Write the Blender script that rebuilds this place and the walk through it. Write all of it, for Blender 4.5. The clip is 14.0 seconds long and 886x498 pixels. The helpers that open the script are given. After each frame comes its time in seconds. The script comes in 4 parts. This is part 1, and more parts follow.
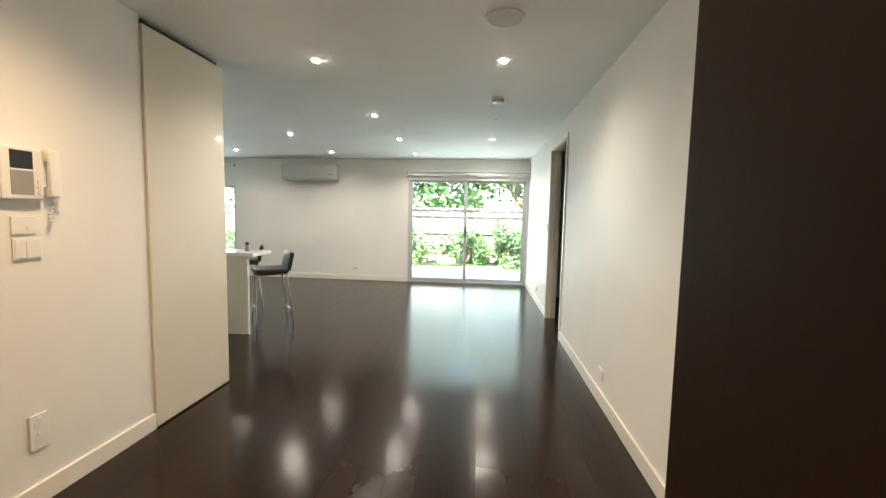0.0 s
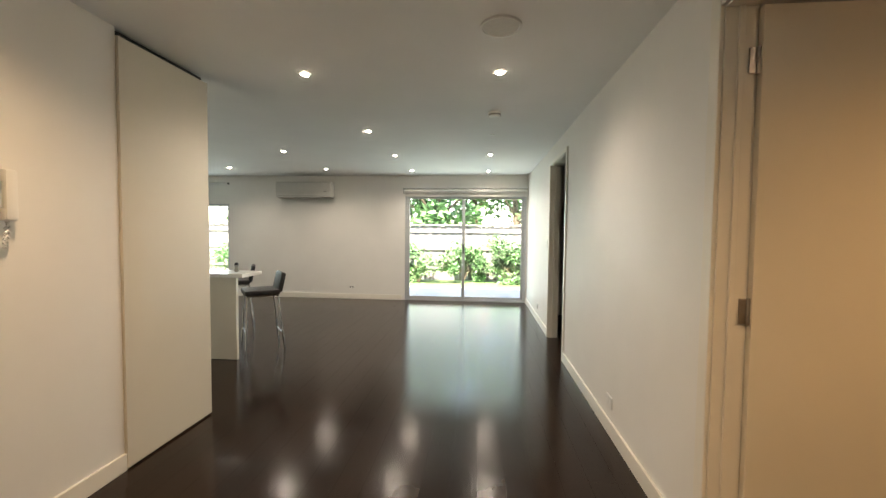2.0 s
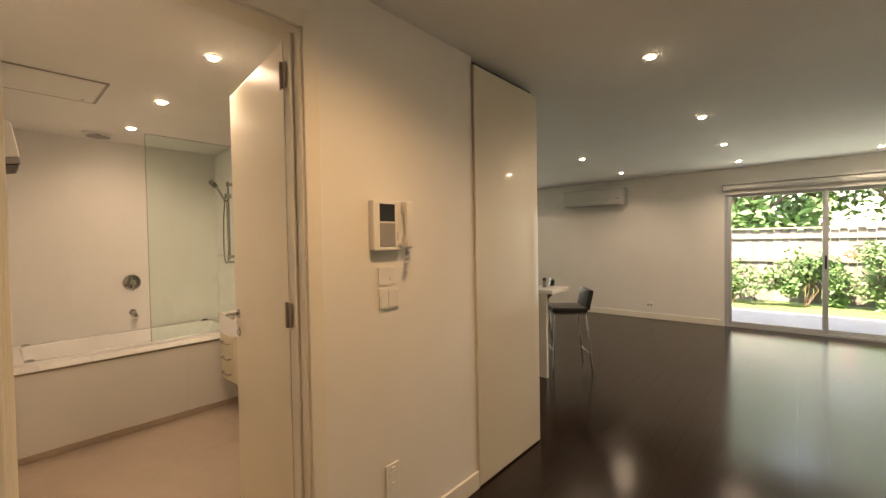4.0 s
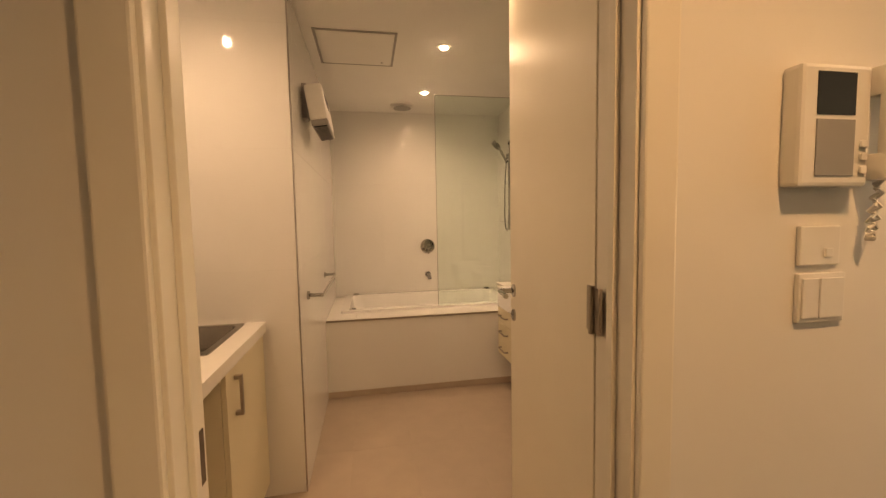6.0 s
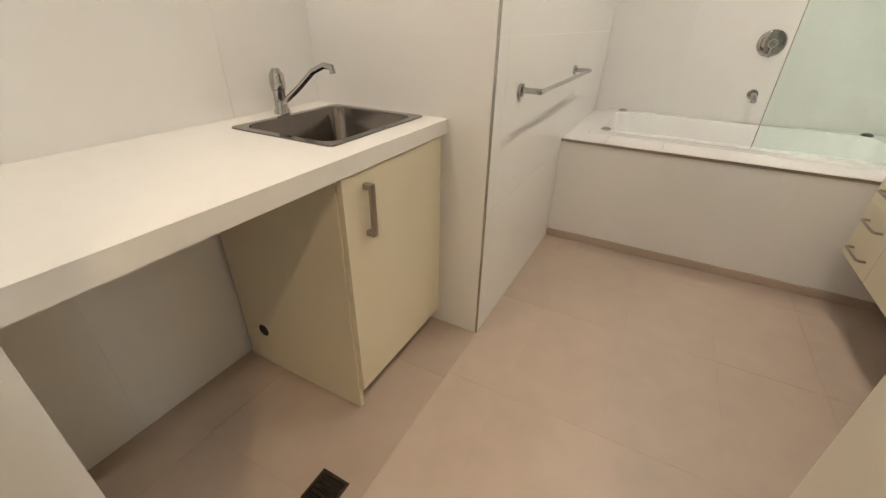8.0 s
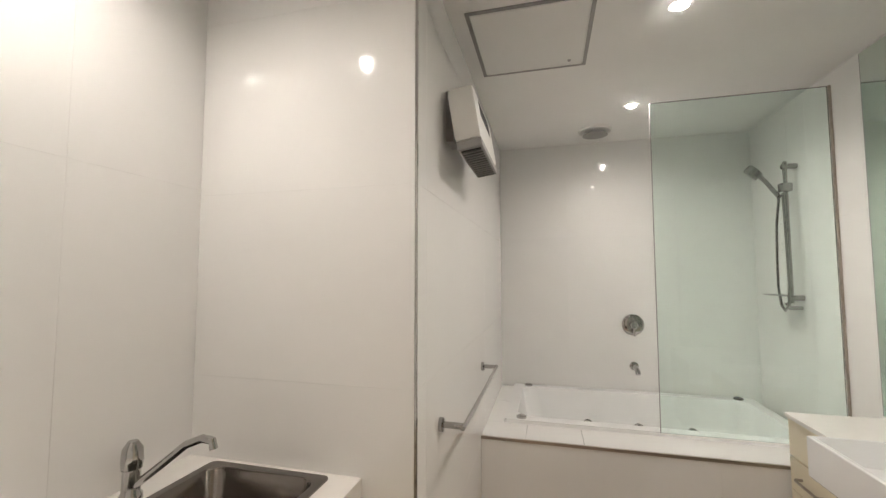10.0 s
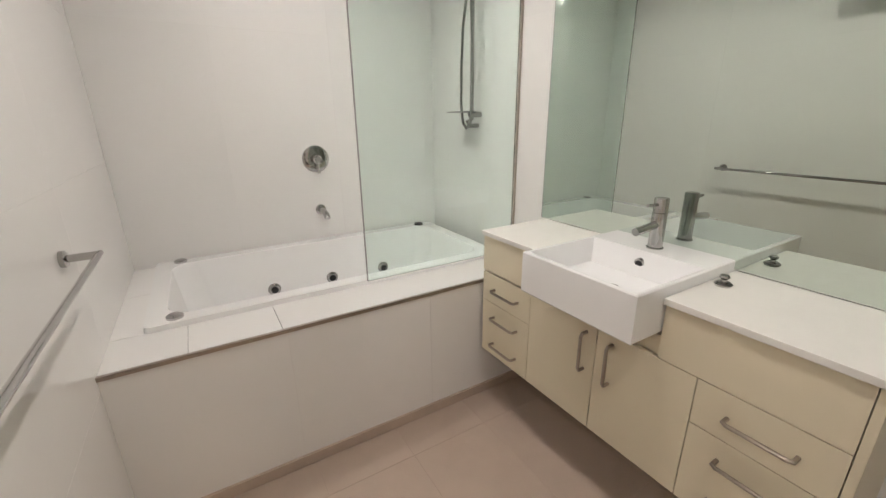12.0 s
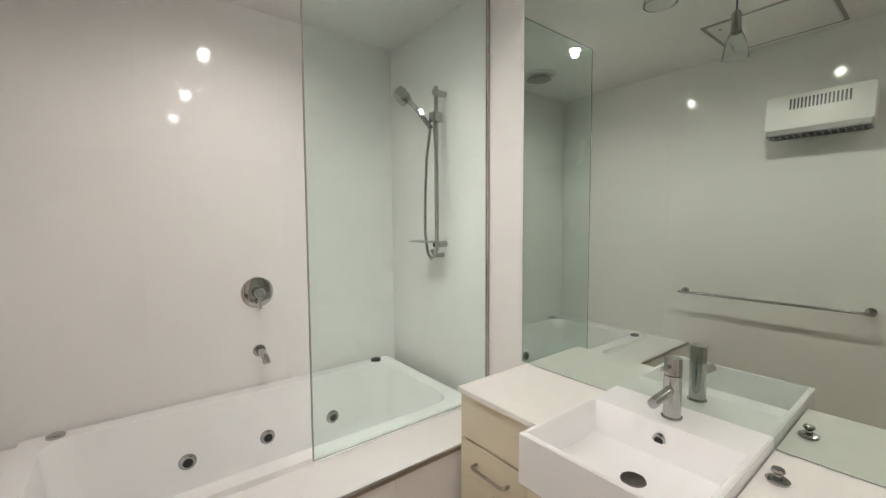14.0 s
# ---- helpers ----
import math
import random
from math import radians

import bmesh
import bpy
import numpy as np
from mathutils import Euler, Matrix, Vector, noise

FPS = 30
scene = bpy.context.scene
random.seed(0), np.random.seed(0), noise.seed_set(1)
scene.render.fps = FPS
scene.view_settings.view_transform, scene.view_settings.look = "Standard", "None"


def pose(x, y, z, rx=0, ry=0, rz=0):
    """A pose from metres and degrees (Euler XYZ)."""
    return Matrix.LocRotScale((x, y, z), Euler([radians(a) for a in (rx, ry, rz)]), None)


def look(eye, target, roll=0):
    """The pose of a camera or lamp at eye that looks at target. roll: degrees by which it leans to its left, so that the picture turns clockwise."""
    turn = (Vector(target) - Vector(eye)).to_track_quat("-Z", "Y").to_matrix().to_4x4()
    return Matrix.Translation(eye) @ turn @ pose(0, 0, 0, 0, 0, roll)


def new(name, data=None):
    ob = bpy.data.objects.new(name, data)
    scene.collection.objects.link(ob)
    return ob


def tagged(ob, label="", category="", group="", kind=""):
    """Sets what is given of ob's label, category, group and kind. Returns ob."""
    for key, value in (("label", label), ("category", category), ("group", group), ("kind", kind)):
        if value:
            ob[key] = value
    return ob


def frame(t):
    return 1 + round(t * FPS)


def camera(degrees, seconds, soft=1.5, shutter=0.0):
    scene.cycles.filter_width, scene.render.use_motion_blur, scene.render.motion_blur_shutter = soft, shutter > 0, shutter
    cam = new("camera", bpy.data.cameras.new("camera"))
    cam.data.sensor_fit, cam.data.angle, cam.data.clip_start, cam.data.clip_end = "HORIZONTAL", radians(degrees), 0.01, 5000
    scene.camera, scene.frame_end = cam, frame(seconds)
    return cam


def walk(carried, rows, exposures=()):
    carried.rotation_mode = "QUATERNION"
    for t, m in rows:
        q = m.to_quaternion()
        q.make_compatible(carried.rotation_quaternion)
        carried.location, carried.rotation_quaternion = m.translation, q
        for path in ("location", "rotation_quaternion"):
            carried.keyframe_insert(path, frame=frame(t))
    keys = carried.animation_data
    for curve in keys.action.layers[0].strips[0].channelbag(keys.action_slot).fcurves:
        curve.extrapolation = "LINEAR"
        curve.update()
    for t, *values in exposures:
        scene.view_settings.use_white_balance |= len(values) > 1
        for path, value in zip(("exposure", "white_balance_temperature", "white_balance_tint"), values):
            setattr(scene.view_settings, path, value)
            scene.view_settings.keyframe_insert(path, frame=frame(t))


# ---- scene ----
cam = camera(95.5, 14.0, soft=1.4)
PATH = [
    (0, (1.072, 0.695, 1.416), (0.885, 2.68, 1.251), 1.2),
    (0.5, (1.117, 0.83, 1.41), (1.109, 2.824, 1.247), 1.4),
    (1, (1.124, 0.852, 1.41), (1.151, 2.842, 1.217), 2.5),
    (1.5, (1.119, 0.849, 1.401), (1.075, 2.841, 1.222), 2.3),
    (2, (1.076, 0.869, 1.435), (0.893, 2.859, 1.348), 0.6),
    (2.5, (1.031, 0.944, 1.475), (0.699, 2.916, 1.472), -1.2),
    (3, (0.831, 1.103, 1.473), (0.227, 3.009, 1.463), -2.0),
    (3.5, (0.604, 1.163, 1.489), (-0.406, 2.889, 1.468), -1.4),
    (4, (0.453, 1.099, 1.494), (-0.874, 2.595, 1.451), -1.0),
    (4.2, (0.413, 1.079, 1.49), (-1.015, 2.478, 1.441), -1.0),
    (6.3, (-0.52, 1.479, 1.395), (-2.5, 1.679, 1.215), -0.2),
    (6.5, (-0.653, 1.496, 1.419), (-2.639, 1.595, 1.206), 0.5),
    (7, (-0.915, 1.506, 1.384), (-2.867, 1.291, 1.006), 1.2),
    (7.5, (-1.099, 1.553, 1.29), (-2.853, 0.935, 0.552), 2.0),
    (8, (-1.15, 1.586, 1.206), (-2.689, 0.773, 0.219), 1.2),
    (8.5, (-1.153, 1.568, 1.339), (-2.767, 0.54, 0.757), -1.1),
    (8.7, (-1.155, 1.558, 1.415), (-2.812, 0.472, 1.124), -1.6),
    (10.8, (-1.629, 1.402, 1.5), (-3.629, 1.432, 1.523), -1.4),
    (11, (-1.726, 1.415, 1.472), (-3.71, 1.65, 1.394), -1.2),
    (11.5, (-1.998, 1.466, 1.401), (-3.851, 2.126, 1.039), -0.9),
    (12, (-2.164, 1.443, 1.347), (-3.794, 2.42, 0.725), -0.7),
    (12.5, (-2.275, 1.41, 1.321), (-3.709, 2.555, 0.525), -0.4),
    (13, (-2.348, 1.459, 1.304), (-3.725, 2.663, 0.496), -0.1),
    (13.5, (-2.412, 1.524, 1.364), (-3.89, 2.744, 0.791), -0.1),
    (14, (-2.444, 1.544, 1.472), (-4.016, 2.774, 1.341), -0.3),
]
walk(cam, [(t, look(eye, target, roll)) for t, eye, target, roll in PATH],
     [(0, 3.62, 7000, 11), (0.4, 3.35, 7800, 14), (1.5, 3.24, 7700, 15), (2.5, 3.12, 7300, 12), (3, 2.97, 7200, 11), (3.5, 2.84, 8400, 16), (4.2, 2.74, 10000, 22), (6.5, 2.59, 13800, 29), (7.0, 2.48, 12200, 24),
      (7.5, 2.89, 7500, 11), (8.0, 3.19, 6500, 9), (8.7, 3.14, 6300, 10), (11, 2.94, 6050, 10), (12, 3.09, 6000, 12), (14, 3.06, 5950, 11)])

# ---- world, sun, lamps ----
world = bpy.data.worlds.new("world")
scene.world = world
world.use_nodes = True
_wn = world.node_tree.nodes
_sky = _wn.new("ShaderNodeTexSky")
_sky.sky_type = "NISHITA"
_sky.sun_disc = False
_sky.sun_elevation = radians(52)
_sky.sun_rotation = radians(200)
world.node_tree.links.new(_sky.outputs[0], _wn["Background"].inputs[0])
_wn["Background"].inputs[1].default_value = 0.15
_sun = bpy.data.lights.new("sun", "SUN")
_sun.energy, _sun.angle, _sun.color = 5.0, radians(0.5), (1, 0.95, 0.88)
new("sun", _sun).matrix_world = look((0, 0, 30), (0 - 6 * math.sin(radians(200)), 0 - 6 * math.cos(radians(200)) * -1 * -1, 30 - 6 * math.tan(radians(52))))

WARM = (1.0, 0.73, 0.46)
AMBER = (1.0, 0.62, 0.30)
NEUTRAL = (1.0, 0.87, 0.75)
LIVING = (1.0, 0.91, 0.83)


def spot(x, y, z, watts, colour, cone=150, radius=0.035):
    d = bpy.data.lights.new("downlight_lamp", "SPOT")
    d.energy, d.color, d.spot_size, d.spot_blend, d.shadow_soft_size = watts, colour, radians(cone), 0.9, radius
    new("downlight_lamp", d).location = (x, y, z)


def opening_light(x, y, z, w, h, watts):
    d = bpy.data.lights.new("window_daylight", "AREA")
    d.shape, d.size, d.size_y, d.energy, d.color = "RECTANGLE", w, h, watts, (0.68, 0.92, 1.0)
    new("window_daylight", d).matrix_world = look((x, y, z), (x, y - 1, z))


HALL_LIGHTS = [(-0.215, 3.755), (1.2, 3.81), (-0.215, 5.43), (-0.22, 6.9), (1.206, 6.9), (-1.78, 6.52), (-1.79, 8.16), (-0.215, 8.37),
               (1.21, 8.5), (-3.56, 7.98)]
ENTRY_LIGHTS = [(-0.2, 2.05), (1.2, 1.05)]
BATH_LIGHTS = [(-1.98, 1.95), (-3.0, 1.955), (-3.95, 1.956), (-1.85, 0.62)]
HALL_Z, BATH_Z, BATH_F = 2.575, 2.53, -0.015
for _x, _y in HALL_LIGHTS:
    spot(_x, _y, HALL_Z - 0.03, 5.3, LIVING)
for _x, _y in ENTRY_LIGHTS:
    spot(_x, _y, HALL_Z - 0.03, 7.8, WARM)
# unseen fill lamp, added in the side room to brighten its open door leaf
SIDE_FILL = [(2.95, 1.35)]
for _x, _y in SIDE_FILL:
    spot(_x, _y, HALL_Z - 0.03, 7.5, AMBER)
for _x, _y in BATH_LIGHTS:
    spot(_x, _y, BATH_Z - 0.03, 3.05, NEUTRAL, 165, 0.02)
opening_light(0.76, 9.0, 1.15, 2.3, 2.1, 3.8)
opening_light(-4.95, 9.0, 1.2, 1.2, 1.5, 3.5)

# ---- materials ----


def mat(name, colour, rough=0.5, metal=0.0, vary=0.06, scale=8.0, bump=0.02, bscale=120.0, coat=0.0, spec=0.5, rvary=0.08, per_piece=0.0):
    m = bpy.data.materials.new(name)
    m.use_nodes = True
    nt = m.node_tree
    n, k = nt.nodes, nt.links.new
    p = n["Principled BSDF"]
    p.inputs["Metallic"].default_value = metal
    p.inputs["Coat Weight"].default_value = coat
    p.inputs["Coat Roughness"].default_value = 0.06
    p.inputs["Specular IOR Level"].default_value = spec
    co = n.new("ShaderNodeTexCoord")
    no = n.new("ShaderNodeTexNoise")
    no.inputs["Scale"].default_value = scale
    no.inputs["Detail"].default_value = 6
    k(co.outputs["Object"], no.inputs["Vector"])
    ramp = n.new("ShaderNodeMapRange")
    ramp.interpolation_type = "SMOOTHSTEP"
    ramp.inputs[1].default_value, ramp.inputs[2].default_value = 0.2, 0.8
    ramp.inputs[3].default_value, ramp.inputs[4].default_value = 1 - vary, 1 + vary
    k(no.outputs["Fac"], ramp.inputs[0])
    mul = n.new("ShaderNodeVectorMath")
    mul.operation = "SCALE"
    mul.inputs[0].default_value = colour
    if per_piece:
        oi = n.new("ShaderNodeObjectInfo")
        r2 = n.new("ShaderNodeMapRange")
        r2.inputs[3].default_value, r2.inputs[4].default_value = 1 - per_piece, 1 + per_piece
        k(oi.outputs["Random"], r2.inputs[0])
        mm = n.new("ShaderNodeMath")
        mm.operation = "MULTIPLY"
        k(ramp.outputs[0], mm.inputs[0])
        k(r2.outputs[0], mm.inputs[1])
        k(mm.outputs[0], mul.inputs["Scale"])
    else:
        k(ramp.outputs[0], mul.inputs["Scale"])
    k(mul.outputs[0], p.inputs["Base Color"])
    rr = n.new("ShaderNodeMapRange")
    rr.inputs[3].default_value, rr.inputs[4].default_value = max(0.0, rough * (1 - rvary * 2)), min(1.0, rough * (1 + rvary * 2))
    n2 = n.new("ShaderNodeTexNoise")
    n2.inputs["Scale"].default_value = scale * 0.35
    k(co.outputs["Object"], n2.inputs["Vector"])
    k(n2.outputs["Fac"], rr.inputs[0])
    k(rr.outputs[0], p.inputs["Roughness"])
    if bump:
        b = n.new("ShaderNodeBump")
        b.inputs["Strength"].default_value = bump
        b.inputs["Distance"].default_value = 0.01
        n3 = n.new("ShaderNodeTexNoise")
        n3.inputs["Scale"].default_value = bscale
        k(co.outputs["Object"], n3.inputs["Vector"])
        k(n3.outputs["Fac"], b.inputs["Height"])
        k(b.outputs[0], p.inputs["Normal"])
    return m


def glow(name, colour, strength):
    m = bpy.data.materials.new(name)
    m.use_nodes = True
    p = m.node_tree.nodes["Principled BSDF"]
    p.inputs["Base Color"].default_value = (*colour, 1)
    p.inputs["Emission Color"].default_value = (*colour, 1)
    p.inputs["Emission Strength"].default_value = strength
    return m


def glass(name, colour, rough=0.0):
    m = bpy.data.materials.new(name)
    m.use_nodes = True
    p = m.node_tree.nodes["Principled BSDF"]
    p.inputs["Base Color"].default_value = (*colour, 1)
    p.inputs["Transmission Weight"].default_value = 1
    p.inputs["Roughness"].default_value = rough
    p.inputs["IOR"].default_value = 1.45
    return m


def timber(name, colour, rough, along):
    """Stained boards with grain stretched along one axis."""
    m = mat(name, colour, rough, vary=0.15, scale=3, bump=0, per_piece=0.22, rvary=0.12)
    nt = m.node_tree
    n, k = nt.nodes, nt.links.new
    mp = n.new("ShaderNodeMapping")
    mp.inputs["Scale"].default_value = (60, 2.2, 60) if along == "y" else (60, 60, 2.2)
    co = n.new("ShaderNodeTexCoord")
    g = n.new("ShaderNodeTexNoise")
    g.inputs["Scale"].default_value, g.inputs["Detail"].default_value = 1.0, 8
    k(co.outputs["Object"], mp.inputs[0])
    k(mp.outputs[0], g.inputs["Vector"])
    b = n.new("ShaderNodeBump")
    b.inputs["Strength"].default_value, b.inputs["Distance"].default_value = 0.04, 0.01
    k(g.outputs["Fac"], b.inputs["Height"])
    k(b.outputs[0], n["Principled BSDF"].inputs["Normal"])
    return m


WALL = mat("wall_paint", (0.80, 0.78, 0.74), 0.55, vary=0.02, scale=2.5, bump=0.015, bscale=260)
CEIL = mat("ceiling_paint", (0.82, 0.81, 0.79), 0.8, vary=0.02, scale=2, bump=0.01, bscale=200)
TRIM = mat("trim_gloss_paint", (0.80, 0.76, 0.68), 0.3, vary=0.02, scale=4, bump=0.006)
DOORP = mat("door_paint", (0.78, 0.72, 0.60), 0.38, vary=0.02, scale=3, bump=0.008)
GLOSS = mat("gloss_joinery", (0.68, 0.63, 0.53), 0.035, vary=0.015, scale=2, bump=0, coat=0.4)
CREAM = mat("cream_laminate", (0.71, 0.645, 0.49), 0.4, vary=0.015, scale=2, bump=0.004)
BOARD = timber("dark_stained_boards", (0.020, 0.0115, 0.0075), 0.17, "y")
BOARD.node_tree.nodes["Principled BSDF"].inputs["Specular IOR Level"].default_value = 0.22
DARKWOOD = timber("dark_door_timber", (0.026, 0.010, 0.004), 0.65, "z")
DARKWOOD.node_tree.nodes["Principled BSDF"].inputs["Specular IOR Level"].default_value = 0.15
TILE = mat("glossy_white_tile", (0.80, 0.79, 0.77), 0.07, vary=0.012, scale=2, bump=0.004, bscale=14, per_piece=0.008)
GROUT = mat("grout", (0.77, 0.755, 0.73), 0.85, bump=0.1, bscale=300)
FTILE = mat("beige_floor_tile", (0.46, 0.37, 0.30), 0.42, vary=0.05, scale=7, bump=0.03, bscale=90, per_piece=0.02)
FGROUT = mat("floor_grout", (0.45, 0.362, 0.295), 0.85, bump=0.1, bscale=300)
STONE = mat("white_benchtop", (0.80, 0.78, 0.74), 0.22, vary=0.012, scale=20, bump=0.004)
ACRYL = mat("white_acrylic", (0.84, 0.84, 0.83), 0.10, vary=0.01, scale=3, bump=0, coat=0.3)
CERAM = mat("white_ceramic", (0.86, 0.86, 0.86), 0.06, vary=0.008, scale=3, bump=0, coat=0.5)
CHROME = mat("chrome", (0.48, 0.47, 0.46), 0.09, 1.0, vary=0.03, bump=0)
NICKEL = mat("brushed_nickel", (0.42, 0.37, 0.32), 0.32, 1.0, vary=0.06, scale=40, bump=0.01)
STEEL = mat("stainless_steel", (0.22, 0.20, 0.185), 0.18, 1.0, vary=0.06, scale=25, bump=0.01)
BLACKP = mat("black_plastic", (0.015, 0.015, 0.016), 0.35, bump=0.01)
LEATHER = mat("black_leather", (0.018, 0.018, 0.02), 0.42, vary=0.2, scale=30, bump=0.12, bscale=180)
WHITEP = mat("white_plastic", (0.78, 0.77, 0.74), 0.35, vary=0.01, bump=0.004)
GREYP = mat("grey_plastic", (0.30, 0.29, 0.28), 0.4, bump=0.01)
ALU = mat("white_aluminium_frame", (0.55, 0.58, 0.60), 0.35, 0.3, vary=0.02, bump=0)
FABRIC = mat("blind_fabric", (0.70, 0.69, 0.66), 0.85, vary=0.03, scale=40, bump=0.06, bscale=400)
SCREEN = mat("dark_screen", (0.03, 0.035, 0.04), 0.12, bump=0)
PANE = glass("clear_glass", (0.96, 0.985, 0.975))
SHOWER = glass("greenish_glass", (0.84, 0.94, 0.90))
MIRROR = mat("mirror_silver", (0.64, 0.71, 0.65), 0.0, 1.0, vary=0.0, bump=0, rvary=0)
LAMP = glow("downlight_lens", (1.0, 0.92, 0.8), 16)
BULB = glow("pendant_bulb", (1.0, 0.92, 0.78), 20)
GRASS = mat("lawn_grass", (0.12, 0.2, 0.07), 0.9, vary=0.35, scale=12, bump=0.5, bscale=60)
PALING = mat("weathered_palings", (0.21, 0.195, 0.185), 0.85, vary=0.2, scale=9, bump=0.2, bscale=60, per_piece=0.2)
LEAF = mat("leaf_green", (0.085, 0.19, 0.07), 0.5, vary=0.5, scale=4, bump=0.0)
LEAF2 = mat("leaf_pale_green", (0.12, 0.24, 0.10), 0.5, vary=0.5, scale=4, bump=0.0)
PETAL = mat("red_petal", (0.55, 0.06, 0.03), 0.6, bump=0)
BARK = mat("bark", (0.12, 0.085, 0.06), 0.9, vary=0.3, scale=14, bump=0.4, bscale=40)
PAVE = mat("concrete_paving", (0.48, 0.46, 0.43), 0.85, vary=0.12, scale=5, bump=0.15, bscale=80)

# ---- mesh helpers ----


def box(bm, x0, x1, y0, y1, z0, z1, bev=0.0, m=None):
    """A box between the given limits, with bevelled edges when bev > 0."""
    r = bmesh.ops.create_cube(bm, size=1)
    vs = r["verts"]
    for v in vs:
        v.co = Vector(((x0 + x1) / 2 + v.co.x * (x1 - x0), (y0 + y1) / 2 + v.co.y * (y1 - y0), (z0 + z1) / 2 + v.co.z * (z1 - z0)))
        if m is not None:
            v.co = m @ v.co
    if bev:
        es = list({e for v in vs for e in v.link_edges})
        bmesh.ops.bevel(bm, geom=es, offset=bev, segments=2, affect="EDGES", profile=0.6)
    return bm


def tube(bm, pts, r, seg=12, r2=None):
    """A round bar along a line of points, closed at its ends."""
    pts = [Vector(p) for p in pts]
    rings = []
    side = None
    for i, p in enumerate(pts):
        d = (pts[min(i + 1, len(pts) - 1)] - pts[max(i - 1, 0)]).normalized()
        if side is None:
            side = d.orthogonal().normalized()
        side = (side - d * side.dot(d)).normalized()
        up = d.cross(side)
        rad = r if r2 is None else r + (r2 - r) * i / (len(pts) - 1)
        rings.append([bm.verts.new(p + (side * math.cos(a) + up * math.sin(a)) * rad) for a in [2 * math.pi * j / seg for j in range(seg)]])
    for a, b in zip(rings, rings[1:]):
        for j in range(seg):
            bm.faces.new((a[j], a[(j + 1) % seg], b[(j + 1) % seg], b[j]))
    bm.faces.new(rings[0][::-1])
    bm.faces.new(rings[-1])
    return bm


def lathe(bm, profile, centre, axis="z", seg=24):
    """A turned shape from (radius, height) pairs about an axis through centre."""
    c = Vector(centre)
    turn = {"z": Matrix.Identity(3), "x": Matrix(((0, 0, 1), (0, 1, 0), (-1, 0, 0))), "y": Matrix(((1, 0, 0), (0, 0, 1), (0, -1, 0)))}[axis]
    rings = []
    for r, h in profile:
        rings.append([bm.verts.new(c + turn @ Vector((r * math.cos(a), r * math.sin(a), h))) for a in [2 * math.pi * j / seg for j in range(seg)]])
    for a, b in zip(rings, rings[1:]):
        for j in range(seg):
            bm.faces.new((a[j], a[(j + 1) % seg], b[(j + 1) % seg], b[j]))
    bm.faces.new(rings[0][::-1])
    bm.faces.new(rings[-1])
    return bm


def mesh_of(bm, material, smooth=False):
    if any(bm is f for f in FLAT):
        smooth = False
    bmesh.ops.recalc_face_normals(bm, faces=bm.faces)
    me = bpy.data.meshes.new("mesh")
    bm.to_mesh(me)
    bm.free()
    me.materials.append(material)
    if smooth:
        for p in me.polygons:
            p.use_smooth = True
        me.set_sharp_from_angle(angle=radians(38))
    return me


FLAT = []


def B(*a, **k):
    """A single box; one with small bevels keeps flat faces."""
    m = box(bmesh.new(), *a, **k)
    if (a[6] if len(a) > 6 else 0) < 0.01:
        FLAT.append(m)
    return m


def T(*a, **k):
    return tube(bmesh.new(), *a, **k)


def L(*a, **k):
    return lathe(bmesh.new(), *a, **k)


def thing(name, at, label="", category="", group="", kind=""):
    ob = new(name)
    ob.empty_display_size = 0.05
    ob.location = at
    return tagged(ob, label, category, group, kind)


def part(name, bm, material, parent, label="", smooth=True):
    ob = new(name, mesh_of(bm, material, smooth))
    ob.parent = parent
    if parent.type == "EMPTY":
        ob.matrix_parent_inverse = Matrix.Translation(-Vector(parent.location))
    return tagged(ob, label)


def solid(name, bm, material, label="", category="", group="", kind="", smooth=True):
    return tagged(new(name, mesh_of(bm, material, smooth)), label, category, group, kind)


def structure(name, bm, material, label, category):
    return solid(name, bm, material, label, category, kind="structure", smooth=False)


# ---- structure: hall and living room ----
RW = 2.02            # face of the long wall with the two doorways
LW = -1.0             # face of the intercom wall
FAR = 9.095            # face of the garden wall
bm = bmesh.new()
for b in ((RW, RW + 0.11, -0.1, 1.74, 0, HALL_Z), (RW, RW + 0.11, 1.74, 2.59, 2.34, HALL_Z), (RW, RW + 0.11, 2.59, 5.43, 0, HALL_Z),
          (RW, RW + 0.11, 5.43, 6.45, 2.34, HALL_Z), (RW, RW + 0.11, 6.45, FAR, 0, HALL_Z)):
    box(bm, *b)
structure("wall_east", bm, WALL, "white painted hall wall with two doorways", "wall")
bm = bmesh.new()
for b in ((LW - 0.12, LW, -0.1, 1.1, -0.04, HALL_Z), (LW - 0.12, LW, 1.1, 1.935, 2.34, HALL_Z), (LW - 0.12, LW, 1.935, 3.015, -0.04, HALL_Z)):
    box(bm, *b)
structure("wall_west", bm, WALL, "warm white painted hall wall carrying the intercom", "wall")
bm = bmesh.new()
for b in ((-6.2, -5.6, FAR, FAR + 0.15, 0, HALL_Z), (-5.6, -4.31, FAR, FAR + 0.15, 0, 0.35), (-5.6, -4.31, FAR, FAR + 0.15, 1.98, HALL_Z),
          (-4.31, -0.475, FAR, FAR + 0.15, 0, HALL_Z), (-0.475, 2.0, FAR, FAR + 0.15, 2.21, HALL_Z), (2.0, 2.3, FAR, FAR + 0.15, 0, HALL_Z)):
    box(bm, *b)
structure("wall_north", bm, WALL, "white living room wall with glass door and window", "wall")
structure("wall_kitchen_side", B(-6.35, -6.2, 3.6, FAR + 0.15, 0, HALL_Z), WALL, "plain white wall closing the kitchen", "wall")
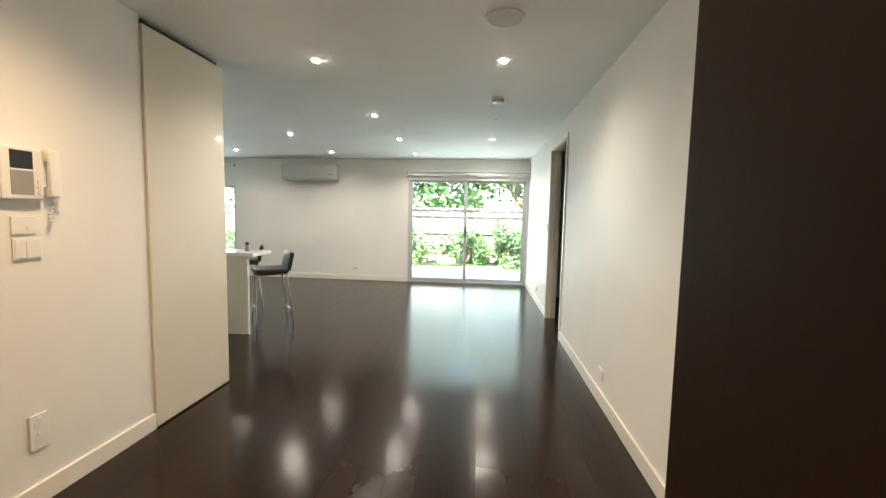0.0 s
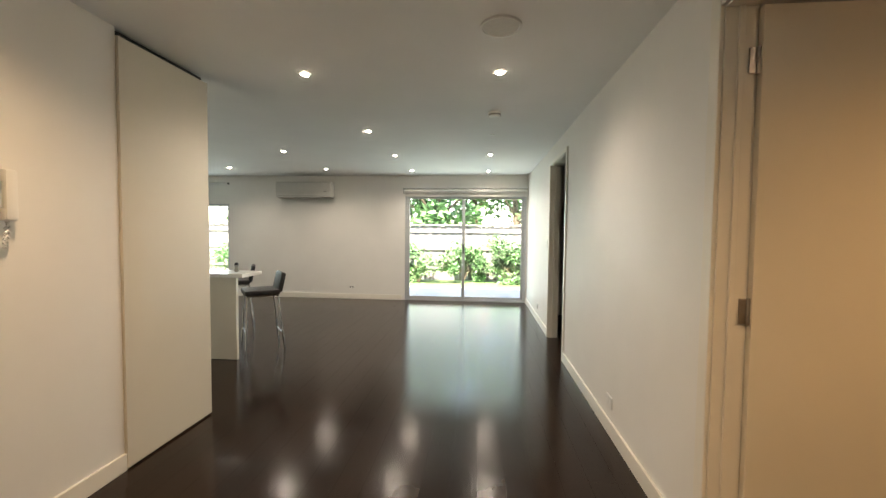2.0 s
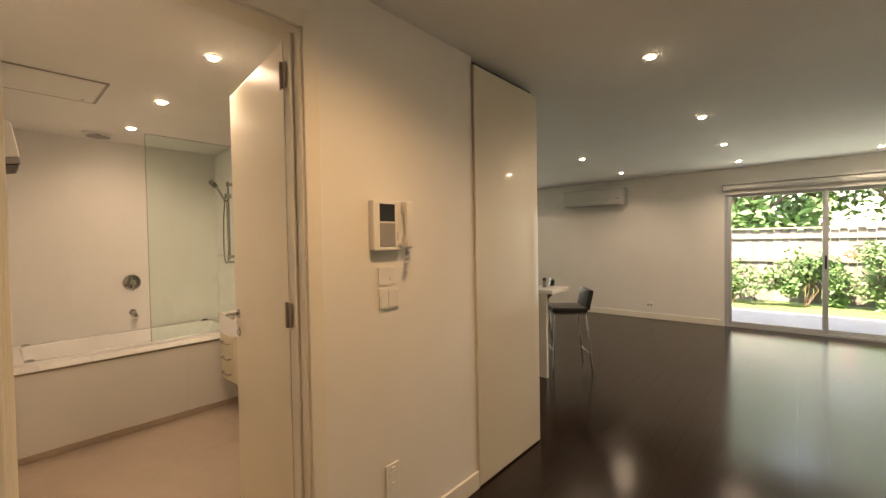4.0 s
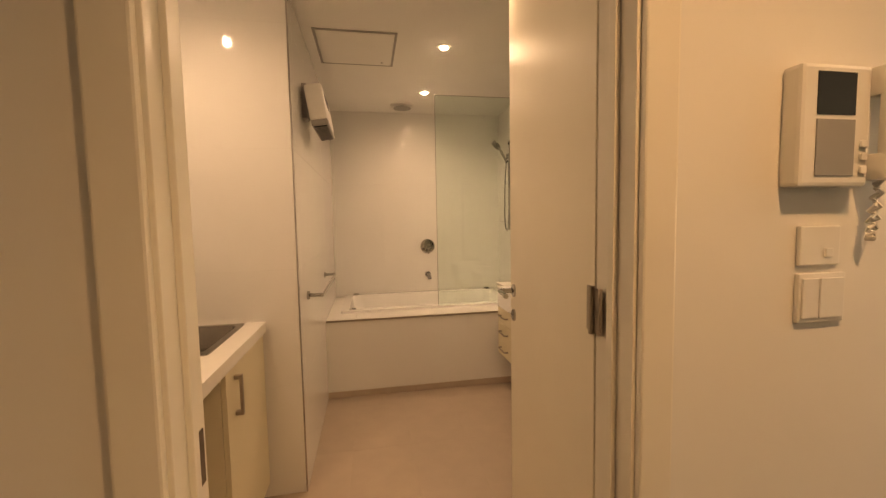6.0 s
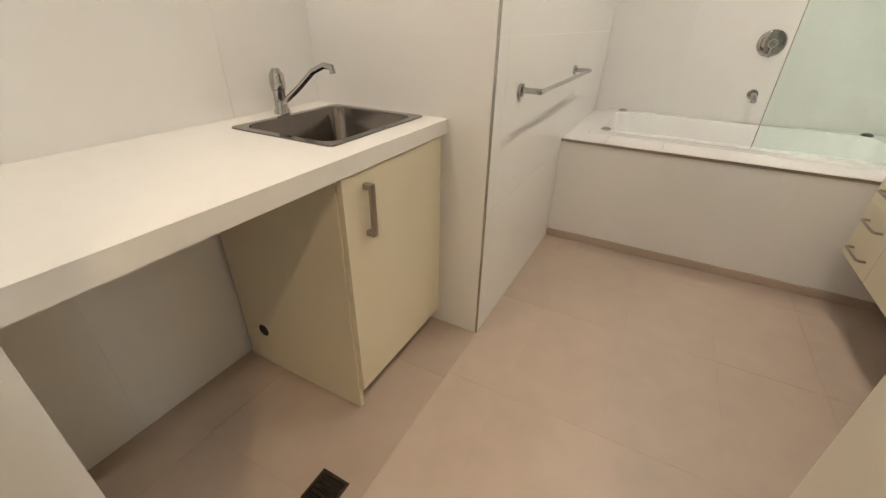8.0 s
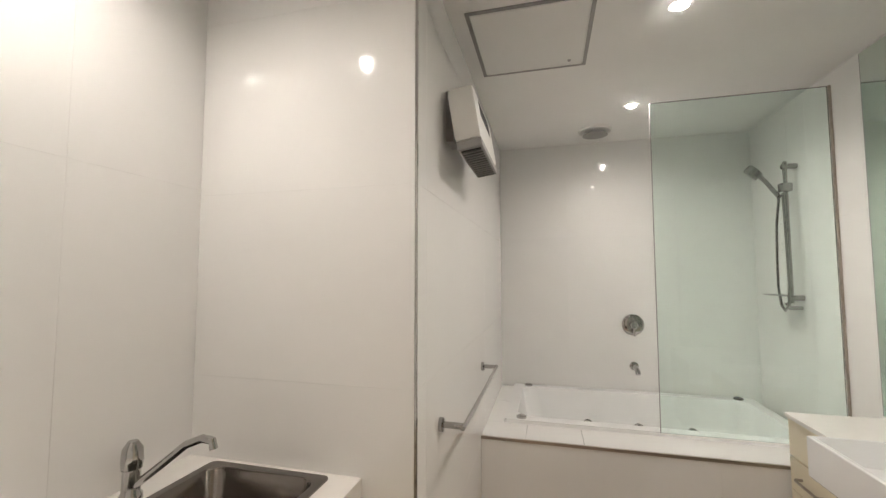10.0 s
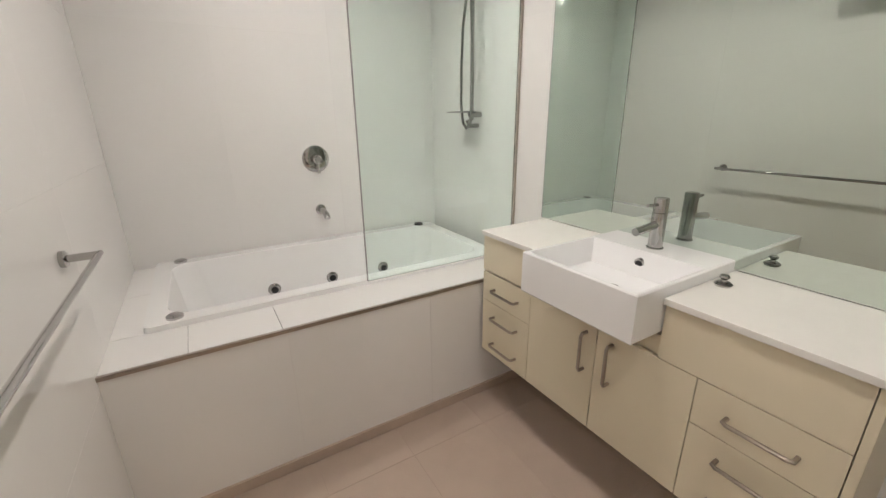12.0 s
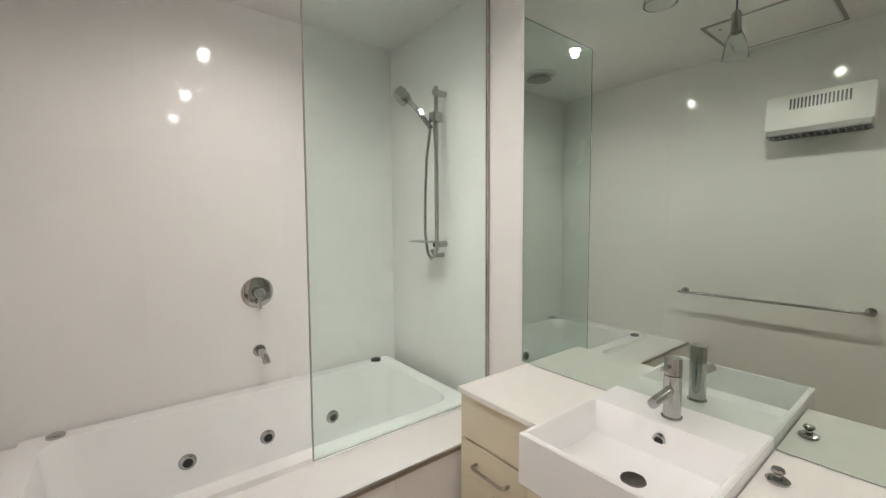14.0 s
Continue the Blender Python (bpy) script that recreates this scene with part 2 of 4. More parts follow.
structure("wall_kitchen_back", B(-6.2, -1.621, 3.6, 3.72, 0, HALL_Z), WALL, "plain white wall behind the kitchen", "wall")
bm = bmesh.new()
for b in ((-1.12, 0.2, -0.22, -0.1, 0, HALL_Z), (0.2, 1.21, -0.22, -0.1, 2.34, HALL_Z), (1.21, 4.6, -0.22, -0.1, 0, HALL_Z)):
    box(bm, *b)
structure("wall_south", bm, WALL, "white entry wall around the front doorway", "wall")
bm = bmesh.new()
for b in ((-0.6, 2.0, -1.75, -1.6, 0, HALL_Z), (-0.75, -0.6, -1.75, -0.22, 0, HALL_Z), (2.0, 2.15, -1.75, -0.22, 0, HALL_Z)):
    box(bm, *b)
structure("wall_lobby", bm, WALL, "plain lobby wall outside the front door", "wall")
bm = bmesh.new()
for b in ((4.6, 4.72, -0.22, FAR, 0, HALL_Z), (RW + 0.11, 4.6, 3.9, 4.02, 0, HALL_Z), (RW + 0.11, 4.6, 8.0, 8.12, 0, HALL_Z)):
    box(bm, *b)
structure("wall_bedrooms", bm, WALL, "plain walls closing the side rooms", "wall")
structure("ceiling_hall", B(-6.35, 4.72, -1.75, FAR + 0.15, HALL_Z, HALL_Z + 0.15), CEIL, "white plaster ceiling with downlights", "ceiling")

# skirting boards and door linings
def skirting(name, x0, x1, y0, y1):
    structure(name, B(x0, x1, y0, y1, 0.0, 0.105, 0.004), TRIM, "cream painted skirting board", "skirting board")


skirting("baseboard_west", LW, LW + 0.016, 1.994, 3.015)
skirting("baseboard_west_near", LW, LW + 0.016, -0.1, 1.04)
skirting("baseboard_east_near", RW - 0.016, RW, -0.1, 1.67)
skirting("baseboard_east", RW - 0.016, RW, 2.66, 5.39)
skirting("baseboard_east_far", RW - 0.016, RW, 6.49, FAR - 0.018)
skirting("baseboard_north", -6.2, -0.53, FAR - 0.016, FAR)


def door_lining(name, x0, x1, y0, y1, z1, arch=0.07, face_in=True, face_out=True, both=True):
    """Jambs, head and architraves of a doorway in a wall across x."""
    t = thing(name, ((x0 + x1) / 2, (y0 + y1) / 2, 0), "cream painted door frame lining the doorway", "door frame", kind="structure")
    j = 0.02
    part("jamb", B(x0 - 0.002, x1 + 0.002, y0, y0 + j, -0.03, z1, 0.002), TRIM, t)
    part("jamb", B(x0 - 0.002, x1 + 0.002, y1 - j, y1, -0.03, z1, 0.002), TRIM, t)
    part("head", B(x0 - 0.002, x1 + 0.002, y0 + j, y1 - j, z1 - j, z1, 0.002), TRIM, t)
    for s, on in ((x0, face_in), (x1, face_out)):
        if on:
            a, b = (s - 0.018, s - 0.001) if s == x0 else (s + 0.001, s + 0.018)
            part("architrave", B(a, b, y0 - arch + 0.012, y0 + 0.012, -0.03, z1 + arch - 0.012, 0.005), TRIM, t)
            part("architrave", B(a, b, y1 - 0.012, y1 + arch - 0.012, -0.03, z1 + arch - 0.012, 0.005), TRIM, t)
            part("architrave", B(a, b, y0 + 0.0125, y1 - 0.0125, z1 - 0.012, z1 + arch - 0.012, 0.005), TRIM, t)
    # stop bead against which the leaf closes
    xs = (x0 + 0.045, x0 + 0.066) if both else (x1 - 0.066, x1 - 0.045)
    part("door_stop", B(*xs, y0 + j, y0 + j + 0.012, -0.03, z1 - j, 0.002), TRIM, t)
    part("door_stop", B(*xs, y1 - j - 0.012, y1 - j, -0.03, z1 - j, 0.002), TRIM, t)
    return t


def hinge(parent, x, y, z, knuckle=True):
    h = part("hinge", B(x - 0.032, x + 0.032, y - 0.0035, y + 0.0035, z - 0.05, z + 0.05, 0.002), NICKEL, parent, "steel butt hinge")
    part("hinge_pin", T([(x, y - 0.006, z - 0.052), (x, y - 0.006, z + 0.052)], 0.007, 10), NICKEL, h)


def lever(parent, x, y, z, side, way):
    """A lever handle with its round rose on a leaf that lies across y. side: +1 or -1 along y; way: along x."""
    part("rose", L([(0.026, 0), (0.026, 0.007), (0.022, 0.009)] if side > 0 else [(0.022, -0.009), (0.026, -0.007), (0.026, 0)], (x, y, z), "y"), CHROME, parent, "chrome handle rose")
    pts = [(x, y, z), (x, y + side * 0.052, z), (x + way * 0.012, y + side * 0.06, z), (x + way * 0.12, y + side * 0.06, z)]
    part("lever", T(pts, 0.0095, 12), CHROME, parent, "chrome lever handle")
    part("lock_rose", L([(0.024, 0), (0.024, 0.007), (0.02, 0.009)] if side > 0 else [(0.02, -0.009), (0.024, -0.007), (0.024, 0)], (x, y, z - 0.1), "y"), CHROME, parent, "round chrome privacy lock")


lin = door_lining("door_frame_1", LW - 0.12, LW, 1.1, 1.935, 2.34, both=False)
part("strike_plate", B(-1.105, -1.075, 1.121, 1.124, 0.93, 1.03, 0.001), STEEL, lin, "steel strike plate")
lin = door_lining("door_frame_2", RW, RW + 0.11, 1.74, 2.59, 2.34)
lin = door_lining("door_frame_3", RW, RW + 0.11, 5.43, 6.45, 2.34, arch=0.05)

# bathroom door, open inwards
door = thing("door_1", (-1.122, 1.912, 0), "cream painted flush door standing open into the bathroom", "door", kind="structure")
leaf = part("leaf", B(-1.93, -1.124, 1.912, 1.95, -0.02, 2.315, 0.003), DOORP, door)
lever(door, -1.865, 1.912, 1.11, -1, 1)
lever(door, -1.865, 1.95, 1.11, 1, 1)
for z in (0.22, 1.2, 2.17):
    hinge(door, -1.112, 1.906, z)
door.rotation_euler = (0, 0, radians(-7))
# bedroom door, open away from the hall
door = thing("door_2", (2.145, 2.585, 0), "cream painted flush door standing open into a side room", "door", kind="structure")
part("leaf", B(2.145, 2.965, 2.547, 2.585, 0.008, 2.315, 0.003), DOORP, door)
for z in (0.14, 1.13, 2.11):
    hinge(door, 2.138, 2.564, z)
lever(door, 2.92, 2.547, 1.0, -1, -1)
# front door, open into the hall
door = thing("door_3", (1.172, -0.1, 0), "dark stained timber front door standing open", "front door", kind="structure")
part("leaf", B(1.152, 1.192, -0.09, 0.865, 0.008, 2.33, 0.002), DARKWOOD, door)
part("latch_plate", B(1.1495, 1.153, 0.775, 0.789, 1.17, 1.23, 0.001), STEEL, door, "small brushed latch plate")

# ---- structure: bathroom ----
BX, BY0, BY1, RECX, RECY = -4.65, 1.075, 2.865, -2.455, 0.295
structure("ceiling_bathroom", B(-4.8, LW - 0.12, 0.1, 3.0, BATH_Z, BATH_Z + 0.025), CEIL, "white bathroom ceiling with downlights", "ceiling")
structure("wall_bath_end", B(BX - 0.16, BX - 0.0012, BY0 - 0.1, BY1 + 0.15, -0.1, HALL_Z), GROUT, "tiled wall behind the bathtub", "wall")
structure("wall_mirror_side", B(BX - 0.01, LW - 0.12, BY1 + 0.0012, BY1 + 0.15, -0.1, HALL_Z), GROUT, "tiled wall carrying the mirror", "wall")
structure("wall_rail_side", B(BX - 0.01, RECX - 0.0012, RECY - 0.16, BY0 - 0.0012, -0.1, HALL_Z), GROUT, "tiled wall carrying the towel rail", "wall")
structure("wall_laundry_back", B(RECX - 0.0012, LW - 0.12, RECY - 0.16, RECY - 0.0012, -0.1, HALL_Z), GROUT, "tiled wall behind the laundry bench", "wall")

# ---- hall things ----


def downlight(x, y, z, group, dim=False):
    t = thing("downlight", (x, y, z), "round white recessed downlight, switched on", "downlight", group)
    part("trim_ring", L([(0.0275, 0.0), (0.0275, -0.005), (0.042, -0.004), (0.045, 0.0)], (x, y, z), seg=24), WHITEP, t)
    part("lens", L([(0.027, -0.001), (0.0265, -0.008), (0.02, -0.013), (0.008, -0.015)], (x, y, z), seg=20), LAMP, t, "glowing lamp")


for x, y in HALL_LIGHTS:
    downlight(x, y, HALL_Z, "living room downlights")
for x, y in ENTRY_LIGHTS:
    downlight(x, y, HALL_Z, "entry downlights")
# downlight fitting invented to go with the added side room fill
for x, y in SIDE_FILL:
    downlight(x, y, HALL_Z, "side room downlights")
for x, y in BATH_LIGHTS:
    downlight(x, y, BATH_Z, "bathroom downlights")

t = thing("ceiling_speaker", (1.174, 3.165, HALL_Z), "round white ceiling speaker grille", "speaker")
part("rim", L([(0.115, 0), (0.115, -0.012), (0.105, -0.014), (0.1, -0.006)], (1.174, 3.165, HALL_Z), seg=36), WHITEP, t)
part("grille", L([(0.1, -0.002), (0.099, -0.007), (0.05, -0.009)], (1.174, 3.165, HALL_Z), seg=36), FABRIC, t)
t = thing("smoke_alarm", (1.197, 4.79, HALL_Z), "round white smoke alarm on the ceiling", "smoke alarm")
part("base", L([(0.062, 0), (0.062, -0.016), (0.058, -0.018)], (1.197, 4.79, HALL_Z)), WHITEP, t)
part("vent_ring", L([(0.06, -0.0185), (0.06, -0.032)], (1.197, 4.79, HALL_Z)), GREYP, t)
part("cap", L([(0.054, -0.0325), (0.05, -0.042), (0.03, -0.048), (0.01, -0.049)], (1.197, 4.79, HALL_Z)), WHITEP, t)
t = thing("ceiling_sensor", (1.198, 5.66, HALL_Z), "tiny white ceiling sensor", "sensor")
part("body", L([(0.03, 0), (0.028, -0.01), (0.01, -0.014)], (1.198, 5.66, HALL_Z)), WHITEP, t)

# glossy tall cupboard at the end of the intercom wall
t = thing("tall_cupboard", (-1.3, 3.34, 0), "tall glossy cream cupboard with one full-height door", "cupboard")
part("carcass", B(-1.62, LW - 0.002, 3.02, 3.75, 0.002, 2.53, 0.002), CREAM, t)
part("door_panel", B(LW, LW + 0.018, 3.017, 3.765, 0.012, 2.525, 0.002), GLOSS, t, "glossy full-height door")
part("end_panel", B(-1.62, LW - 0.001, 3.752, 3.766, 0.002, 2.53, 0.002), GLOSS, t)
# black filler that paints the shade in the gap above the carcass
part("shadow_strip", B(-1.61, LW - 0.012, 3.03, 3.74, 2.531, 2.558), BLACKP, t, "black strip standing for the shade in the gap under the ceiling")

# video intercom with handset
t = thing("intercom", (LW, 2.347, 1.555), "white video intercom with handset and coiled cord", "intercom")
part("body", B(LW + 0.001, LW + 0.04, 2.232, 2.397, 1.45, 1.68, 0.008), WHITEP, t)
part("screen", B(LW + 0.0395, LW + 0.042, 2.267, 2.357, 1.585, 1.665, 0.001), SCREEN, t, "dark small screen")
part("keypad", B(LW + 0.0395, LW + 0.0425, 2.267, 2.357, 1.47, 1.577, 0.001), GREYP, t, "grey keypad panel")
for i in range(3):
    part("button", B(LW + 0.042, LW + 0.046, 2.37, 2.385, 1.475 + i * 0.025, 1.488 + i * 0.025, 0.001), WHITEP, t)
hs = bmesh.new()
box(hs, LW + 0.04, LW + 0.065, 2.412, 2.459, 1.465, 1.68, 0.009)
box(hs, LW + 0.02, LW + 0.06, 2.41, 2.461, 1.625, 1.683, 0.009)
box(hs, LW + 0.02, LW + 0.06, 2.41, 2.461, 1.462, 1.515, 0.009)
hs2 = part("handset", hs, WHITEP, t, "white telephone handset")
part("cradle", B(LW + 0.001, LW + 0.022, 2.398, 2.457, 1.475, 1.67, 0.004), WHITEP, t)
cord = [(LW + 0.03 + 0.006 * math.cos(a * 2.2), 2.442 - 0.03 * math.sin(a / 40 * math.pi) * (a / 40) + 0.006 * math.sin(a * 2.2),
         1.465 - 0.12 * math.sin(a / 40 * math.pi)) for a in range(41)]
part("cord", T(cord, 0.004, 6), WHITEP, t, "white coiled cord")


def wall_plate(name, y0, y1, z0, z1, label, cat, keys):
    """A switch or socket plate on the intercom wall."""
    t = thing(name, (LW, (y0 + y1) / 2, (z0 + z1) / 2), label, cat)
    part("plate", B(LW + 0.001, LW + 0.010, y0, y1, z0, z1, 0.003), WHITEP, t)
    for (a, b, c, d) in keys:
        part("rocker", B(LW + 0.0095, LW + 0.014, a, b, c, d, 0.0015), WHITEP, t)


wall_plate("key_switch", 2.282, 2.382, 1.293, 1.373, "square white plate with a small key switch", "switch", [(2.342, 2.36, 1.31, 1.328)])
wall_plate("light_switch", 2.282, 2.4, 1.175, 1.277, "white light switch plate with a wide rocker", "light switch", [(2.289, 2.329, 1.185, 1.267), (2.333, 2.393, 1.185, 1.267)])
t = thing("power_socket", (LW, 2.34, 0.355), "white upright double power socket", "socket")
part("plate", B(LW + 0.001, LW + 0.011, 2.3, 2.38, 0.27, 0.44, 0.003), WHITEP, t)
for z in (0.30, 0.375):
    part("outlet", B(LW + 0.0105, LW + 0.013, 2.318, 2.362, z, z + 0.03, 0.001), WHITEP, t)
    part("switch", B(LW + 0.0105, LW + 0.015, 2.33, 2.35, z + 0.036, z + 0.05, 0.001), WHITEP, t)


def low_socket(y, z):
    t = thing("power_socket", (RW, y, z), "white power socket low on the hall wall", "socket", "sockets on the long wall")
    part("plate", B(RW - 0.011, RW - 0.001, y - 0.06, y + 0.06, z - 0.04, z + 0.04, 0.003), WHITEP, t)
    for dy in (-0.04, 0.01):
        part("outlet", B(RW - 0.013, RW - 0.0105, y + dy, y + dy + 0.03, z - 0.025, z + 0.005, 0.001), WHITEP, t)


low_socket(3.8, 0.235)
low_socket(7.47, 0.245)
t = thing("light_switch", (RW, 6.64, 1.275), "white light switch beside the doorway", "light switch")
part("plate", B(RW - 0.010, RW - 0.001, 6.60, 6.68, 1.215, 1.335, 0.003), WHITEP, t)
part("rocker", B(RW - 0.014, RW - 0.0095, 6.62, 6.66, 1.245, 1.305, 0.0015), WHITEP, t)
t = thing("power_socket", (-1.6, FAR, 0.26), "white double power socket on the garden wall", "socket")
part("plate", B(-1.66, -1.54, FAR - 0.011, FAR - 0.001, 0.22, 0.295, 0.003), WHITEP, t)
for x in (-1.64, -1.59):
    part("outlet", B(x, x + 0.03, FAR - 0.013, FAR - 0.0105, 0.235, 0.265, 0.001), GREYP, t)

# wall air conditioner
# white plastic greyed, and louvres darkened, to put the unit's shade into colour
ACW = mat("shaded_white_plastic", (0.62, 0.61, 0.58), 0.4, vary=0.02, bump=0.004)
t = thing("air_conditioner", (-2.56, FAR, 2.12), "long white split-system air conditioner high on the wall", "air conditioner")
part("body", B(-3.15, -1.97, FAR - 0.22, FAR - 0.002, 2.11, 2.43, 0.03), ACW, t)
part("front_panel", B(-3.14, -1.98, FAR - 0.232, FAR - 0.215, 2.2, 2.41, 0.006), ACW, t)
for i in range(2):
    part("louvre", B(-3.1, -2.02, FAR - 0.227 + i * 0.03, FAR - 0.2 + i * 0.03, 2.132 - i * 0.012, 2.14 - i * 0.012, 0.002), GREYP, t)
part("display", B(-2.12, -2.06, FAR - 0.2345, FAR - 0.2315, 2.215, 2.23, 0.001), GREYP, t)

# sliding glass door with roller blind
t = thing("sliding_door", (0.8, FAR + 0.06, 0), "white aluminium sliding glass door to the garden", "glass door", kind="structure")
X0, X1, XM, ZT = -0.475, 2.0, 0.735, 2.2
part("frame_jamb", B(X0, X0 + 0.045, FAR + 0.02, FAR + 0.12, 0, ZT, 0.003), ALU, t)
part("frame_jamb", B(X1 - 0.045, X1, FAR + 0.02, FAR + 0.12, 0, ZT, 0.003), ALU, t)
part("frame_head", B(X0 + 0.045, X1 - 0.045, FAR + 0.02, FAR + 0.12, ZT - 0.045, ZT, 0.003), ALU, t)
part("sill_track", B(X0 + 0.045, X1 - 0.045, FAR + 0.02, FAR + 0.12, 0, 0.03, 0.003), ALU, t)
for a, b, yy in ((X0 + 0.046, XM + 0.03, FAR + 0.03), (XM - 0.035, X1 - 0.046, FAR + 0.075)):
    s = part("sash", box(box(box(box(bmesh.new(), a, a + 0.05, yy, yy + 0.035, 0.031, ZT - 0.046, 0.003), b - 0.05, b, yy, yy + 0.035, 0.031, ZT - 0.046, 0.003),
             a + 0.051, b - 0.051, yy, yy + 0.035, 0.031, 0.09, 0.003), a + 0.051, b - 0.051, yy, yy + 0.035, ZT - 0.1, ZT - 0.046, 0.003), ALU, t)
    g = part("pane", B(a + 0.051, b - 0.051, yy + 0.014, yy + 0.020, 0.091, ZT - 0.101), PANE, s, smooth=False)
    g.visible_shadow = False
part("pull_handle", B(XM - 0.012, XM + 0.012, FAR + 0.005, FAR + 0.03, 0.98, 1.18, 0.004), BLACKP, t, "black pull handle")
t = thing("roller_blind", (0.8, FAR - 0.05, 2.24), "white roller blind rolled up above the glass door", "roller blind")
part("headrail", B(-0.49, RW - 0.002, FAR - 0.105, FAR - 0.001, 2.305, 2.335, 0.004), WHITEP, t)
part("fabric_roll", T([(-0.475, FAR - 0.055, 2.255), (RW - 0.02, FAR - 0.055, 2.255)], 0.045, 20), FABRIC, t, "rolled blind fabric")
part("hem_bar", B(-0.475, RW - 0.02, FAR - 0.022, FAR - 0.01, 2.145, 2.172, 0.003), WHITEP, t)
part("blind_fabric", B(-0.465, RW - 0.03, FAR - 0.018, FAR - 0.015, 2.172, 2.3), FABRIC, t)
part("end_bracket", B(-0.492, -0.478, FAR - 0.1, FAR - 0.001, 2.2, 2.304, 0.003), GREYP, t, "grey end bracket")

# kitchen window
t = thing("window_1", (-4.95, FAR + 0.06, 0.35), "white framed window beside the kitchen", "window", kind="structure")
for b in ((-5.6, -5.55, 0.35, 1.98), (-4.36, -4.31, 0.35, 1.98), (-5.55, -4.36, 0.35, 0.4), (-5.55, -4.36, 1.93, 1.98)):
    part("window_frame", B(b[0], b[1], FAR + 0.03, FAR + 0.1, b[2], b[3], 0.003), ALU, t)
g = part("pane", B(-5.549, -4.361, FAR + 0.06, FAR + 0.066, 0.401, 1.929), PANE, t, smooth=False)
g.visible_shadow = False
t = thing("curtain_rail", (-4.95, FAR - 0.05, 2.41), "thin white blind rail above the window", "curtain rail")
part("rail", T([(-5.7, FAR - 0.05, 2.41), (-4.3, FAR - 0.05, 2.41)], 0.018, 14), WHITEP, t)
for x in (-5.65, -4.35):
    part("bracket", B(x - 0.015, x + 0.015, FAR - 0.05, FAR - 0.001, 2.40, 2.42, 0.002), WHITEP, t)
part("end_cap", L([(0.02, 0), (0.02, 0.02)], (-4.3, FAR - 0.05, 2.41), "x"), BLACKP, t)

# kitchen island
t = thing("kitchen_island", (-2.0, 5.2, 0), "glossy cream kitchen bench end with white stone top", "kitchen island")
part("end_panel", B(-3.2, -1.56, 5.0, 5.04, 0.005, 0.908, 0.002), GLOSS, t)
part("carcass", B(-3.18, -1.95, 5.045, 5.35, 0.005, 0.905, 0.003), CREAM, t)
part("benchtop", B(-3.25, -1.48, 4.985, 5.38, 0.91, 0.95, 0.004), STONE, t, "white stone benchtop")
t = thing("grinder", (-1.68, 5.2, 0.95), "small dark grey grinder on the island top", "grinder")
part("body", L([(0.022, 0), (0.024, 0.01), (0.018, 0.05), (0.022, 0.075)], (-1.68, 5.2, 0.951)), GREYP, t)
part("top", L([(0.022, 0.0765), (0.02, 0.1), (0.008, 0.108)], (-1.68, 5.2, 0.951)), BLACKP, t)


def bar_stool(cx, cy):
    """A bar stool that faces the island, with its back to the open room."""
    t = thing("bar_stool", (cx, cy, 0), "black leather bar stool with low back and chrome legs", "bar stool", "stools at the island")
    seat = bmesh.new()
    box(seat, cx - 0.22, cx + 0.17, cy - 0.19, cy + 0.19, 0.665, 0.725, 0.02)
    part("seat", seat, LEATHER, t)
    tilt = Matrix.Translation((cx + 0.17, cy, 0.70)) @ Matrix.Rotation(radians(12), 4, "Y") @ Matrix.Translation((-cx - 0.17, -cy, -0.70))
    part("backrest", B(cx + 0.14, cx + 0.195, cy - 0.185, cy + 0.185, 0.69, 0.925, 0.022, m=tilt), LEATHER, t)
    part("seat_frame", B(cx - 0.2, cx + 0.16, cy - 0.165, cy + 0.165, 0.645, 0.664, 0.004), CHROME, t)
    feet = {}
    for sx in (-1, 1):
        for sy in (-1, 1):
            top = Vector((cx + sx * 0.165 - 0.02, cy + sy * 0.155, 0.645))
            foot = Vector((cx + sx * 0.215 - 0.0, cy + sy * 0.185, 0.002))
            feet[sx, sy] = (top, foot)
            part("leg", T([top, foot], 0.0115, 12), CHROME, t)
    def mid(k, z):
        a, b = feet[k]
        return a.lerp(b, (a.z - z) / (a.z - b.z))
    part("footrest", T([mid((1, -1), 0.2), mid((1, 1), 0.2)], 0.009, 10), CHROME, t)
    part("footrest", T([mid((-1, -1), 0.24), mid((-1, 1), 0.24)], 0.009, 10), CHROME, t)
    return t


bar_stool(-1.54, 5.5).rotation_euler = (0, 0, radians(38))
bar_stool(-2.37, 6.3).rotation_euler = (0, 0, radians(30))

# ---- laundry recess ----
t = thing("laundry_bench", (-1.8, 0.56, 0.86), "white laminated laundry bench top with square edge", "bench")
BT = 0.905
SX0, SX1, SY0, SY1 = -2.425, -1.96, 0.415, 0.81     # cut-out of the sink
tb = bmesh.new()
GX, GY = (RECX + 0.001, SX0, SX1, -1.2), (RECY + 0.001, SY0, SY1, 0.908)
vt = {(a, b, z): tb.verts.new((GX[a], GY[b], z)) for a in range(4) for b in range(4) for z in (BT - 0.05, BT)}
for z in (BT - 0.05, BT):
    for a in range(3):
        for b in range(3):
            if (a, b) != (1, 1):
                tb.faces.new((vt[a, b, z], vt[a + 1, b, z], vt[a + 1, b + 1, z], vt[a, b + 1, z]))
edge = [((a, 0), (a + 1, 0)) for a in range(3)] + [((a, 3), (a + 1, 3)) for a in range(3)] + [((0, b), (0, b + 1)) for b in range(3)] + [((3, b), (3, b + 1)) for b in range(3)]
edge += [((1, 1), (2, 1)), ((1, 2), (2, 2)), ((1, 1), (1, 2)), ((2, 1), (2, 2))]
